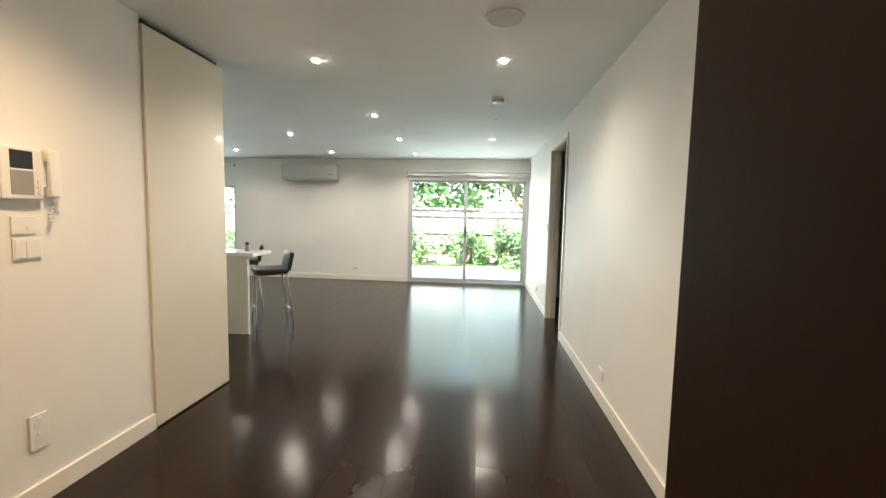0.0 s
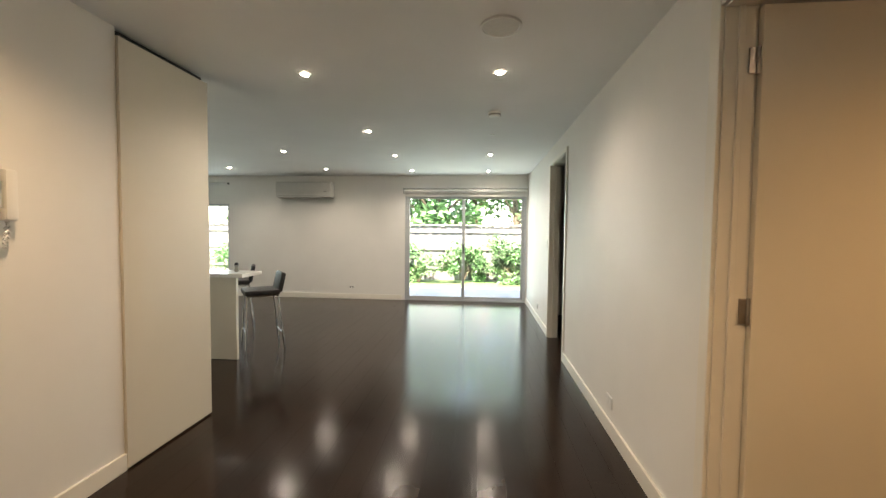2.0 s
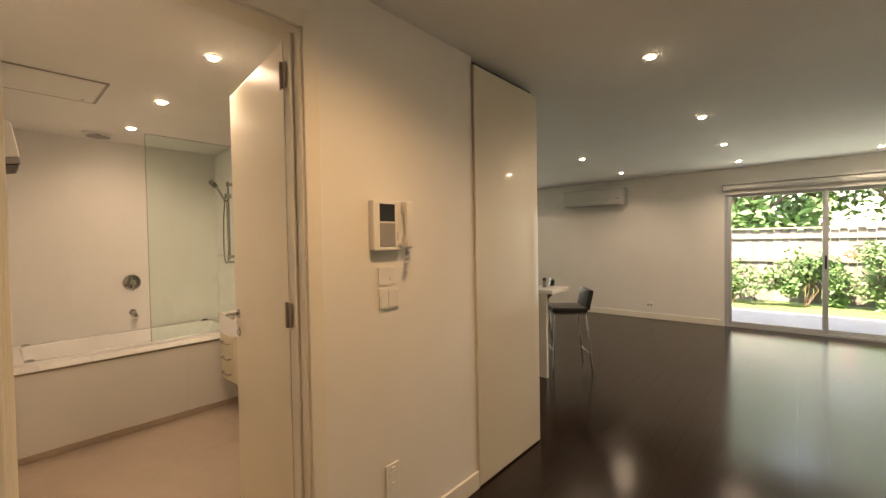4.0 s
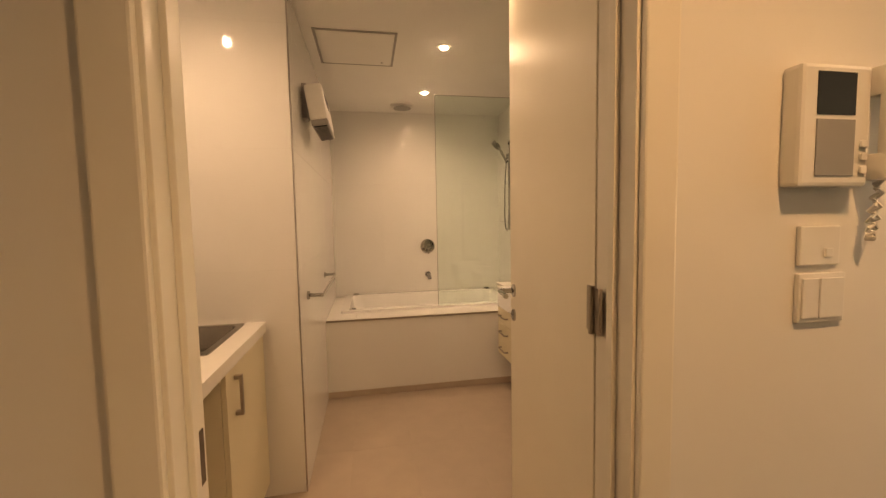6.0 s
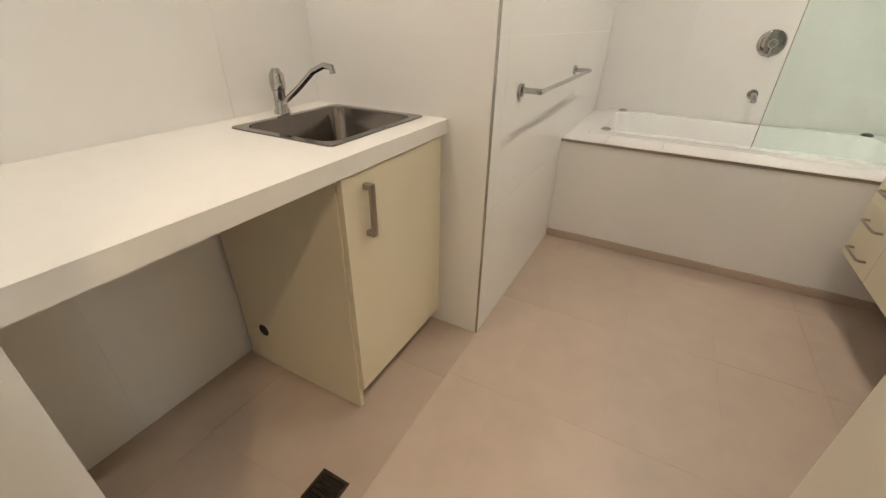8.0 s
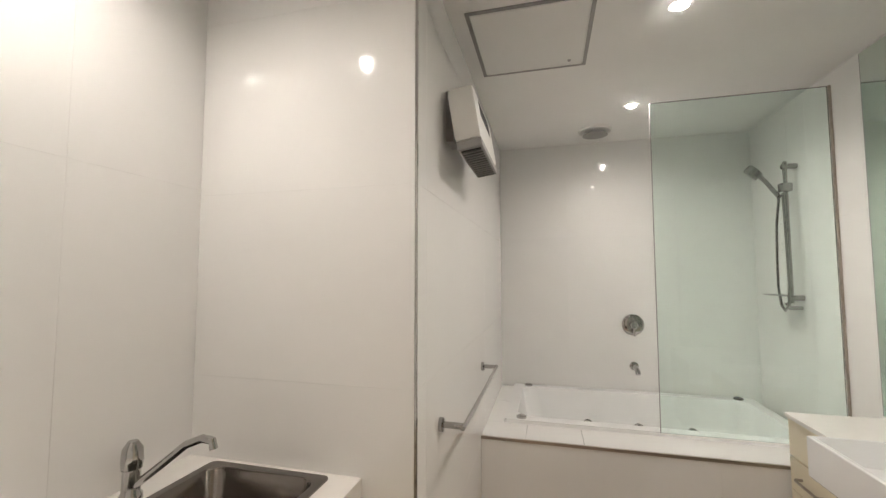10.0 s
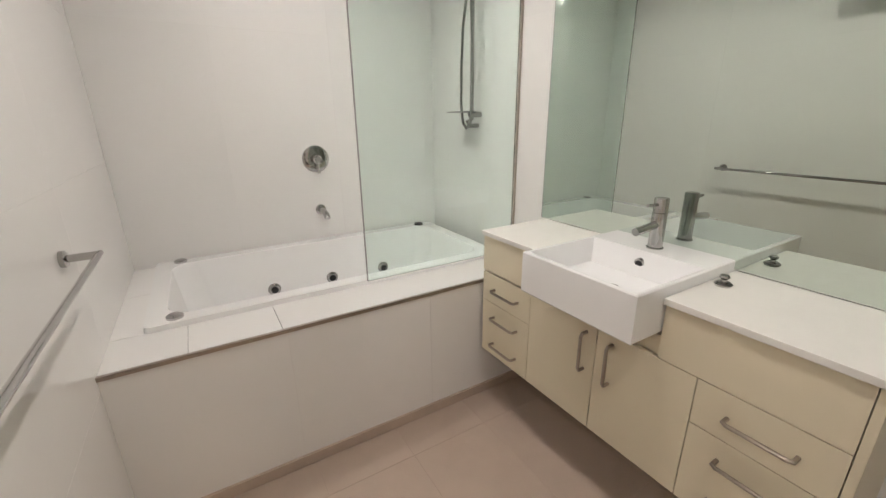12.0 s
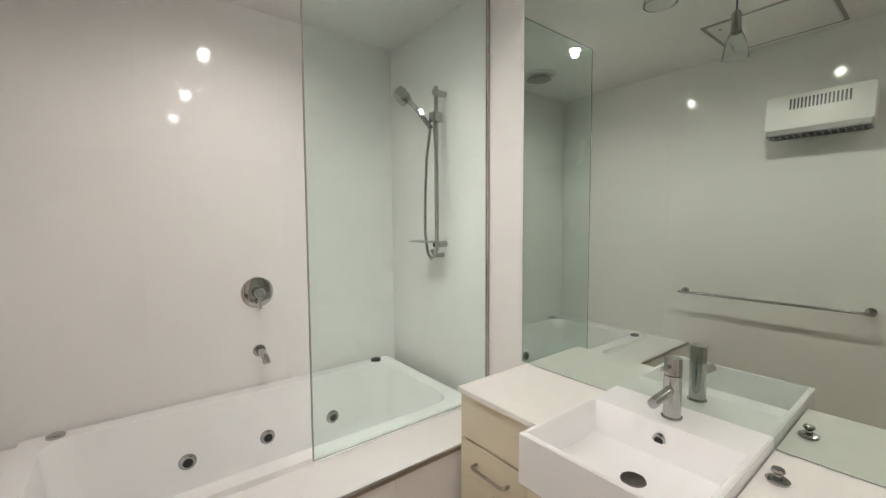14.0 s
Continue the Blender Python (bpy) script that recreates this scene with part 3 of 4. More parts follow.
for p, q in edge:
    tb.faces.new((vt[(*p, BT - 0.05)], vt[(*q, BT - 0.05)], vt[(*q, BT)], vt[(*p, BT)]))
part("top", tb, STONE, t, smooth=False)
part("end_panel", B(-1.225, -1.122, RECY + 0.001, 0.895, BATH_F, BT - 0.051, 0.002), STONE, t)
t = thing("laundry_cupboard", (-2.18, 0.55, BATH_F), "cream laundry cupboard with one door under the sink", "cupboard")
part("side_panel", B(-1.90, -1.882, RECY + 0.02, 0.880, BATH_F + 0.002, BT - 0.052, 0.001), CREAM, t)
part("side_panel", B(RECX + 0.004, RECX + 0.02, RECY + 0.02, 0.845, BATH_F + 0.1, BT - 0.052, 0.001), CREAM, t)
part("base_panel", B(RECX + 0.021, -1.901, RECY + 0.02, 0.845, BATH_F + 0.1, BATH_F + 0.118), CREAM, t)
part("kickboard", B(RECX + 0.004, -1.901, 0.815, 0.831, BATH_F + 0.002, BATH_F + 0.098, 0.001), CREAM, t)
part("filler", B(RECX + 0.003, RECX + 0.035, 0.857, 0.875, BATH_F + 0.1, BT - 0.052, 0.001), CREAM, t)
dr = part("door", B(RECX + 0.038, -1.886, 0.882, 0.900, BATH_F + 0.1, BT - 0.056, 0.0015), CREAM, t)
hb = bmesh.new()
box(hb, -1.985, -1.965, 0.920, 0.931, 0.655, 0.815, 0.003)
box(hb, -1.985, -1.965, 0.901, 0.921, 0.655, 0.672, 0.003)
box(hb, -1.985, -1.965, 0.901, 0.921, 0.798, 0.815, 0.003)
part("handle", hb, NICKEL, dr, "square brushed nickel handle")
part("pipe_hole", L([(0.026, 0), (0.024, 0.002)], (-1.8825, 0.425, 0.155), "x"), BLACKP, t, "round dark pipe hole")


def bowl(bm, x0, x1, y0, y1, ztop, depth, r, slope, rim, seg=6, floor_r=None):
    """A rounded rectangular bowl with a flat rim of the given width."""
    def ring(xa, xb, ya, yb, z, rad):
        out = []
        for cx, cy, a0 in ((xb - rad, yb - rad, 0), (xa + rad, yb - rad, 90), (xa + rad, ya + rad, 180), (xb - rad, ya + rad, 270)):
            for i in range(seg + 1):
                a = radians(a0 + 90 * i / seg)
                out.append(bm.verts.new((cx + rad * math.cos(a), cy + rad * math.sin(a), z)))
        return out
    rs = [ring(x0, x1, y0, y1, ztop - 0.023, 0.02), ring(x0 + 0.003, x1 - 0.003, y0 + 0.003, y1 - 0.003, ztop, 0.02),
          ring(x0 + rim - 0.004, x1 - rim + 0.004, y0 + rim - 0.004, y1 - rim + 0.004, ztop, r), ring(x0 + rim, x1 - rim, y0 + rim, y1 - rim, ztop - 0.006, r)]
    s = rim + slope
    rr = floor_r or r
    rs.append(ring(x0 + rim + slope * 0.7, x1 - rim - slope * 0.7, y0 + rim + slope * 0.7, y1 - rim - slope * 0.7, ztop - depth * 0.75, rr))
    rs.append(ring(x0 + s + 0.012, x1 - s - 0.012, y0 + s + 0.012, y1 - s - 0.012, ztop - depth * 0.95, rr))
    rs.append(ring(x0 + s + 0.04, x1 - s - 0.04, y0 + s + 0.04, y1 - s - 0.04, ztop - depth, rr * 0.8))
    n = len(rs[0])
    for a, b in zip(rs, rs[1:]):
        for j in range(n):
            bm.faces.new((a[j], a[(j + 1) % n], b[(j + 1) % n], b[j]))
    bm.faces.new(rs[-1])
    return bm


t = thing("laundry_sink", ((SX0 + SX1) / 2, (SY0 + SY1) / 2, BT), "square stainless steel laundry sink set in the bench", "sink")
part("bowl", bowl(bmesh.new(), SX0 - 0.012, SX1 + 0.012, SY0 - 0.012, SY1 + 0.012, BT + 0.004, 0.2, 0.05, 0.015, 0.032), STEEL, t)
part("drain", L([(0.04, 0.0), (0.038, 0.003), (0.012, 0.001)], ((SX0 + SX1) / 2, 0.55, BT - 0.195)), CHROME, t)
t = thing("laundry_tap", (-2.2, 0.366, BT), "chrome single-lever mixer tap with long swivel spout", "tap")
part("base", L([(0.028, 0), (0.027, 0.012), (0.022, 0.02), (0.021, 0.075), (0.024, 0.08)], (-2.2, 0.366, BT)), CHROME, t)
part("lever", L([(0.024, 0.081), (0.026, 0.1), (0.024, 0.13), (0.012, 0.15)], (-2.2, 0.366, BT)), CHROME, t, "domed lever cap")
part("spout", T([(-2.2, 0.378, BT + 0.035), (-2.218, 0.445, BT + 0.09), (-2.22, 0.52, BT + 0.148), (-2.221, 0.57, BT + 0.168), (-2.222, 0.60, BT + 0.165), (-2.222, 0.605, BT + 0.145)], 0.0105, 12), CHROME, t)
t = thing("floor_waste", (-1.597, 0.972, BATH_F), "square chrome floor drain grate", "drain")
part("frame", box(box(box(box(bmesh.new(), -1.647, -1.637, 0.922, 1.022, BATH_F, BATH_F + 0.004), -1.557, -1.547, 0.922, 1.022, BATH_F, BATH_F + 0.004),
     -1.637, -1.557, 0.922, 0.932, BATH_F, BATH_F + 0.004), -1.637, -1.557, 1.012, 1.022, BATH_F, BATH_F + 0.004), STEEL, t)
part("pit", B(-1.637, -1.557, 0.932, 1.012, BATH_F, BATH_F + 0.001), BLACKP, t)
for i in range(5):
    part("slat", B(-1.633 + i * 0.016, -1.624 + i * 0.016, 0.934, 1.010, BATH_F + 0.001, BATH_F + 0.0035), STEEL, t)

# ---- bath ----
DZ = 0.615
TX0, TX1, TY0, TY1 = -4.635, -3.82, 1.175, 2.80
t = thing("bathtub", (-4.22, 2.0, DZ), "white acrylic spa bathtub set in a tiled surround", "bathtub")
part("shell", bowl(bmesh.new(), TX0, TX1, TY0, TY1, DZ + 0.022, 0.40, 0.10, 0.06, 0.075, seg=8, floor_r=0.12), ACRYL, t)
for y in (1.71, 2.05, 2.39):
    j = part("jet", L([(0.012, 0.0), (0.036, 0.0), (0.034, 0.006), (0.026, 0.012), (0.012, 0.013)], (-4.526, y, 0.405), "x"), CHROME, t, "chrome spa jet")
    part("nozzle", L([(0.021, 0.0), (0.020, 0.015), (0.008, 0.019)], (-4.526, y, 0.405), "x"), BLACKP, j)
for x, y, m2 in ((-4.595, 1.285, CHROME), (-3.868, 1.275, CHROME), (-4.595, 2.70, BLACKP)):
    part("control_knob", L([(0.03, 0.0), (0.03, 0.008), (0.022, 0.014), (0.01, 0.016)], (x, y, DZ + 0.022)), m2, t, "round spa control")
part("overflow", B(-4.1, -4.04, 1.295, 1.305, 0.50, 0.515, 0.002), CHROME, t)
part("drain", L([(0.035, 0), (0.033, 0.004), (0.012, 0.003)], (-4.2, 2.45, DZ - 0.376)), CHROME, t)
part("suction_grate", L([(0.05, 0.0), (0.048, 0.01), (0.02, 0.014)], (-3.985, 2.35, 0.36), "x"), CHROME, t)
structure("bath_surround_core", B(-3.70, -3.5862, BY0, BY1, BATH_F, DZ - 0.012), GROUT, "masonry core of the tiled bath surround", "bath surround")
structure("trim_bath_edge", B(-3.592, -3.578, BY0, BY1, DZ - 0.012, DZ + 0.0025, 0.001), NICKEL, "metal edge trim along the bath deck", "trim")
structure("trim_bath_base", B(-3.588, -3.574, BY0, BY1, BATH_F + 0.001, BATH_F + 0.05, 0.002), FTILE, "narrow beige tile skirting along the bath base", "trim")
structure("trim_tile_corner", B(RECX - 0.007, RECX + 0.001, BY0 - 0.007, BY0 + 0.001, BATH_F + 0.001, BATH_Z - 0.001, 0.001), CHROME, "metal corner trim on the tiled nib wall", "trim")

t = thing("bath_mixer", (BX, 2.055, 1.12), "round chrome bath mixer on the tiled wall", "mixer")
part("plate", L([(0.078, 0.0), (0.078, 0.006), (0.07, 0.01), (0.03, 0.011)], (BX + 0.001, 2.055, 1.12), "x", 36), CHROME, t)
part("hub", L([(0.026, 0.01), (0.026, 0.05), (0.02, 0.055)], (BX + 0.001, 2.055, 1.12), "x"), CHROME, t)
part("lever", T([(BX + 0.045, 2.055, 1.12), (BX + 0.055, 2.055, 1.04)], 0.007, 10), CHROME, t)
t = thing("bath_spout", (BX, 2.055, 0.81), "short round chrome bath spout", "spout")
part("flange", L([(0.032, 0.0), (0.03, 0.008), (0.02, 0.01)], (BX + 0.001, 2.055, 0.815), "x"), CHROME, t)
part("spout", T([(BX + 0.005, 2.055, 0.815), (BX + 0.08, 2.055, 0.815), (BX + 0.13, 2.055, 0.80), (BX + 0.14, 2.055, 0.785)], 0.018, 14), CHROME, t)

# shower screen
t = thing("shower_screen", (-3.79, 2.43, DZ), "fixed frameless glass shower screen on the bath edge", "shower screen")
g = part("glass_pane", B(-3.794, -3.786, 2.02, BY1 - 0.014, DZ + 0.03, 2.46), SHOWER, t, smooth=False)
g.visible_shadow = False
part("wall_channel", B(-3.80, -3.78, BY1 - 0.013, BY1 - 0.001, DZ + 0.024, 2.465, 0.001), NICKEL, t)
part("bottom_seal", B(-3.796, -3.784, 2.02, BY1 - 0.014, DZ + 0.023, DZ + 0.029, 0.001), WHITEP, t)
part("top_edge", B(-3.7945, -3.7855, 2.02, BY1 - 0.014, 2.461, 2.464), GREYP, t)
part("front_edge", B(-3.7945, -3.7855, 2.0165, 2.0195, DZ + 0.03, 2.464), GREYP, t)

# shower rail with hand shower
SXR = -4.11
t = thing("shower_rail", (SXR, BY1, 1.3), "chrome shower rail with hand shower and hose", "shower")
part("rail", T([(SXR, BY1 - 0.06, 1.33), (SXR, BY1 - 0.06, 2.16)], 0.011, 14), CHROME, t)
for z in (1.36, 2.13):
    part("bracket", T([(SXR, BY1 - 0.001, z), (SXR, BY1 - 0.075, z)], 0.016, 14), CHROME, t)
part("soap_dish", box(bmesh.new(), SXR - 0.14, SXR + 0.03, BY1 - 0.14, BY1 - 0.05, 1.37, 1.378, 0.003), GREYP, t)
part("slider", B(SXR - 0.024, SXR + 0.024, BY1 - 0.09, BY1 - 0.035, 1.98, 2.03, 0.006), CHROME, t)
part("handle", T([(SXR, BY1 - 0.095, 1.95), (SXR - 0.1, BY1 - 0.11, 2.06), (SXR - 0.2, BY1 - 0.125, 2.15)], 0.0125, 12), CHROME, t)
part("shower_head", T([(SXR - 0.2, BY1 - 0.115, 2.165), (SXR - 0.215, BY1 - 0.15, 2.13)], 0.05, 24, r2=0.046), CHROME, t)
hose = [(SXR - 0.004, BY1 - 0.095, 1.95), (SXR - 0.03, BY1 - 0.1, 1.8), (SXR - 0.045, BY1 - 0.1, 1.6), (SXR - 0.048, BY1 - 0.1, 1.42), (SXR - 0.03, BY1 - 0.098, 1.315),
        (SXR + 0.0, BY1 - 0.095, 1.285), (SXR + 0.035, BY1 - 0.092, 1.32), (SXR + 0.045, BY1 - 0.09, 1.45), (SXR + 0.04, BY1 - 0.09, 1.7), (SXR + 0.02, BY1 - 0.085, 1.97)]
part("hose", T(hose, 0.0075, 8), CHROME, t, "metal shower hose")
part("hose_outlet", T([(SXR - 0.02, BY1 - 0.001, 1.30), (SXR - 0.02, BY1 - 0.06, 1.30), (SXR - 0.02, BY1 - 0.075, 1.33)], 0.012, 10), CHROME, t)

# towel rail on the tiled wall
t = thing("towel_rail", (-3.16, BY0, 0.99), "chrome towel rail on the tiled wall", "towel rail")
part("bar", T([(-3.63, BY0 + 0.085, 0.985), (-2.685, BY0 + 0.085, 0.985)], 0.0085, 12), CHROME, t)
for x in (-3.61, -2.705):
    part("bracket", L([(0.024, 0), (0.024, 0.012), (0.021, 0.014), (0.011, 0.016), (0.011, 0.085)], (x, BY0 + 0.001, 0.985), "y"), CHROME, t)

# fan heater on the wall
t = thing("fan_heater", (-2.95, BY0, 1.95), "white wall fan heater with dark outlet grille", "heater")
tl = Matrix.Translation((0, BY0, 2.22)) @ Matrix.Rotation(radians(9), 4, "X") @ Matrix.Translation((0, -BY0, -2.22))
part("bracket", B(-2.90, -2.80, BY0 + 0.001, BY0 + 0.03, 2.0, 2.2, 0.004), GREYP, t)
part("body", B(-3.17, -2.72, BY0 + 0.012, BY0 + 0.112, 1.965, 2.165, 0.02, m=tl), WHITEP, t)
part("outlet_frame", B(-3.16, -2.73, BY0 + 0.016, BY0 + 0.109, 1.935, 1.968, 0.006, m=tl), GREYP, t)
part("outlet", B(-3.14, -2.75, BY0 + 0.026, BY0 + 0.1, 1.931, 1.936, m=tl), BLACKP, t)
for i in range(13):
    part("grille_bar", B(-3.13 + i * 0.03, -3.124 + i * 0.03, BY0 + 0.026, BY0 + 0.1, 1.927, 1.9305, m=tl), GREYP, t)
for i in range(16):
    part("vent_slot", B(-3.06 + i * 0.016, -3.052 + i * 0.016, BY0 + 0.1105, BY0 + 0.113, 2.075, 2.135, m=tl), BLACKP, t)

# ceiling vent and access hatch
t = thing("ceiling_vent", (-4.36, 1.79, BATH_Z), "round white ceiling exhaust vent", "vent")
part("collar", L([(0.115, 0), (0.115, -0.006), (0.107, -0.012), (0.102, -0.01)], (-4.36, 1.79, BATH_Z), seg=32), WHITEP, t)
part("throat", L([(0.1015, -0.001), (0.101, -0.006)], (-4.36, 1.79, BATH_Z), seg=32), BLACKP, t)
part("disc", L([(0.02, -0.006), (0.02, -0.03), (0.084, -0.032), (0.086, -0.036), (0.04, -0.042)], (-4.36, 1.79, BATH_Z), seg=32), GREYP, t, "grey centre disc")
t = thing("ceiling_hatch", (-3.1, 1.39, BATH_Z), "square white access hatch in the ceiling", "hatch")
hf = bmesh.new()
for b in ((-3.37, -3.355, 1.14, 1.64), (-2.86, -2.845, 1.14, 1.64), (-3.355, -2.86, 1.14, 1.155), (-3.355, -2.86, 1.625, 1.64)):
    box(hf, b[0], b[1], b[2], b[3], BATH_Z - 0.006, BATH_Z)
part("frame", hf, GREYP, t, smooth=False)
part("panel", B(-3.35, -2.865, 1.16, 1.62, BATH_Z - 0.008, BATH_Z - 0.0005, 0.002), CEIL, t)
part("latch", L([(0.008, 0), (0.007, -0.004)], (-3.3, 1.56, BATH_Z - 0.008)), GREYP, t)

# ---- vanity ----
VY, VYB, VZ0, VZ1 = 2.488, BY1 - 0.002, 0.275, 0.85
VX = (-3.548, -3.236, -2.915, -2.597, -2.288)
BSX0, BSX1, BSY0 = -3.15, -2.715, 2.355
t = thing("vanity_cabinet", (-2.92, 2.68, VZ0), "cream wall-hung vanity cabinet with drawers and doors", "vanity")
part("carcass", B(VX[0], VX[4], VY + 0.02, VYB, VZ0, 0.74, 0.002), CREAM, t)
part("carcass_upper", B(VX[0], BSX0 - 0.003, VY + 0.02, VYB, 0.741, VZ1, 0.002), CREAM, t)
part("carcass_upper", B(BSX1 + 0.003, VX[4], VY + 0.02, VYB, 0.741, VZ1, 0.002), CREAM, t)
part("end_panel", B(VX[4] + 0.001, VX[4] + 0.019, VY, VYB, VZ0, VZ1, 0.0015), CREAM, t)


def bar_handle(parent, p0, p1, out=0.03):
    """A square-footed bow handle on a front that lies across y."""
    a, b = Vector(p0), Vector(p1)
    d = (b - a).normalized()
    m = bmesh.new()
    tube(m, [a, a + Vector((0, -out * 0.8, 0)), a + Vector((0, -out, 0)) + d * 0.01, b + Vector((0, -out, 0)) - d * 0.01, b + Vector((0, -out * 0.8, 0)), b], 0.006, 8)
    part("handle", m, NICKEL, parent, "brushed nickel bow handle")


def front(name, x0, x1, z0, z1):
    return part(name, B(x0 + 0.0015, x1 - 0.0015, VY, VY + 0.018, z0 + 0.0015, z1 - 0.0015, 0.001), CREAM, t)


front("fascia", VX[0], BSX0 - 0.003, 0.686, VZ1)
front("fascia", BSX1 + 0.003, VX[4], 0.68, VZ1)
for x0, x1, h0, h1 in ((VX[0], VX[1], -3.462, -3.308), (VX[3], VX[4], -2.512, -2.366)):
    for z0, z1, hz in ((0.54, 0.68, (0.61,)), (VZ0, 0.54, (0.475, 0.34))):
        d = front("drawer", x0, x1, z0, z1)
        for h in hz:
            bar_handle(d, (h0, VY, h), (h1, VY, h))
d = front("door", VX[1], VX[2], VZ0, 0.735)
bar_handle(d, (-2.957, VY, 0.50), (-2.957, VY, 0.645))
d = front("door", VX[2], VX[3], VZ0, 0.735 if BSX1 > VX[3] else 0.68)
bar_handle(d, (-2.855, VY, 0.50), (-2.855, VY, 0.645))
t = thing("stone_countertop", (-2.92, 2.68, VZ1), "white stone vanity top beside the basin", "vanity top")
part("slab", B(VX[0] - 0.004, BSX0 - 0.002, VY - 0.012, VYB, VZ1 + 0.001, VZ1 + 0.02, 0.002), STONE, t)
part("slab", B(BSX1 + 0.002, VX[4] + 0.022, VY - 0.012, VYB, VZ1 + 0.001, VZ1 + 0.02, 0.002), STONE, t)

# semi-recessed basin
t = thing("basin", (-2.93, 2.6, 0.757), "square white ceramic semi-recessed basin", "basin")
bs = bmesh.new()
BZ = 0.905
ix0, ix1, iy0, iy1 = BSX0 + 0.018, BSX1 - 0.018, BSY0 + 0.018, 2.70
def quad_ring(b, x0, x1, y0, y1, z):
    return [b.verts.new(p) for p in ((x0, y0, z), (x1, y0, z), (x1, y1, z), (x0, y1, z))]
rr = [quad_ring(bs, BSX0 + 0.004, BSX1 - 0.004, BSY0 + 0.004, VYB, 0.757), quad_ring(bs, BSX0, BSX1, BSY0, VYB, 0.762), quad_ring(bs, BSX0, BSX1, BSY0, VYB, BZ - 0.004),
      quad_ring(bs, BSX0 + 0.004, BSX1 - 0.004, BSY0 + 0.004, VYB, BZ), quad_ring(bs, ix0 - 0.004, ix1 + 0.004, iy0 - 0.004, iy1 + 0.004, BZ),
      quad_ring(bs, ix0, ix1, iy0, iy1, BZ - 0.006), quad_ring(bs, ix0 + 0.02, ix1 - 0.02, iy0 + 0.03, iy1 - 0.03, BZ - 0.085),
      quad_ring(bs, ix0 + 0.05, ix1 - 0.05, iy0 + 0.07, iy1 - 0.06, BZ - 0.1)]
for a, b in zip(rr, rr[1:]):
    for j in range(4):
        bs.faces.new((a[j], a[(j + 1) % 4], b[(j + 1) % 4], b[j]))
bs.faces.new(rr[0][::-1])
bs.faces.new(rr[-1])
part("bowl", bs, CERAM, t)
part("overflow_ring", T([(-2.93, iy1 + 0.002, BZ - 0.04), (-2.93, iy1 - 0.016, BZ - 0.044)], 0.018, 18), CHROME, t)
part("overflow_hole", T([(-2.93, iy1 - 0.010, BZ - 0.0425), (-2.93, iy1 - 0.018, BZ - 0.0445)], 0.012, 18), BLACKP, t)
part("drain", L([(0.032, 0), (0.03, 0.004), (0.012, 0.003)], (-2.93, 2.545, BZ - 0.1)), STEEL, t)
t = thing("basin_mixer", (-2.93, 2.765, BZ), "chrome cylindrical basin mixer tap", "tap")
part("base_ring", L([(0.028, 0), (0.028, 0.004), (0.025, 0.006)], (-2.93, 2.765, BZ)), CHROME, t)
part("body", L([(0.024, 0.005), (0.024, 0.125)], (-2.93, 2.765, BZ)), CHROME, t)
part("cap", L([(0.0235, 0.128), (0.0235, 0.172), (0.021, 0.176)], (-2.93, 2.765, BZ)), CHROME, t)
part("lever", T([(-2.93, 2.745, BZ + 0.155), (-2.93, 2.69, BZ + 0.158)], 0.0055, 10), CHROME, t)
part("spout", T([(-2.93, 2.75, BZ + 0.085), (-2.93, 2.64, BZ + 0.075)], 0.0135, 14), CHROME, t)
t = thing("basin_plug", (-2.672, 2.70, VZ1 + 0.02), "chrome basin plug lying on the vanity top", "plug")
part("disc", L([(0.022, 0.0), (0.024, 0.006), (0.016, 0.012)], (-2.672, 2.70, VZ1 + 0.0205)), CHROME, t)
part("stem", L([(0.008, 0.012), (0.008, 0.02), (0.014, 0.026), (0.012, 0.032)], (-2.672, 2.70, VZ1 + 0.0205)), CHROME, t)

# wall mirror
t = thing("mirror", (-2.75, BY1, 0.875), "large frameless wall mirror above the vanity", "mirror")
part("silvered_glass", B(-3.572, -1.30, BY1 - 0.008, BY1 - 0.001, VZ1 + 0.024, 2.515), MIRROR, t, smooth=False)
part("left_edge", B(-3.575, -3.5725, BY1 - 0.0085, BY1 - 0.001, VZ1 + 0.024, 2.515), GREYP, t)

# pendant lamp over the vanity


def pendant(x, y, z):
    t = thing("pendant_lamp", (x, y, BATH_Z), "small glass pendant lamp on a thin cable", "pendant lamp")
    part("ceiling_cup", L([(0.04, 0), (0.04, -0.015), (0.03, -0.025), (0.005, -0.028)], (x, y, BATH_Z)), CHROME, t)
    part("cable", T([(x, y, BATH_Z - 0.025), (x, y, z + 0.14)], 0.003, 8), BLACKP, t)
    part("socket", L([(0.008, 0.15), (0.014, 0.14), (0.016, 0.085), (0.018, 0.08)], (x, y, z)), CHROME, t)
    part("shade", L([(0.018, 0.08), (0.03, 0.05), (0.038, 0.0), (0.035, 0.0), (0.027, 0.05), (0.015, 0.078)], (x, y, z)), PANE, t, "clear glass shade")


pendant(-2.917, 2.59, 2.0)

# ---- garden ----
structure("ground", B(-400, 400, FAR + 0.15, 800, -0.4, -0.12), GRASS, "green garden lawn running to the horizon", "ground")
structure("pavement", B(-8, 6, FAR + 0.152, FAR + 2.3, -0.118, -0.03, 0.01), PAVE, "pale concrete strip outside the glass door", "paving")
FY = 13.6
t = thing("fence", (-0.5, FY, -0.12), "weathered grey timber paling fence with capping", "fence")
for z in (0.25, 0.85, 1.4):
    part("rail", B(-9, 7, FY - 0.08, FY - 0.035, z, z + 0.08), PALING, t)
part("capping", B(-9, 7, FY - 0.1, FY + 0.05, 1.62, 1.66), PALING, t)
palings = []
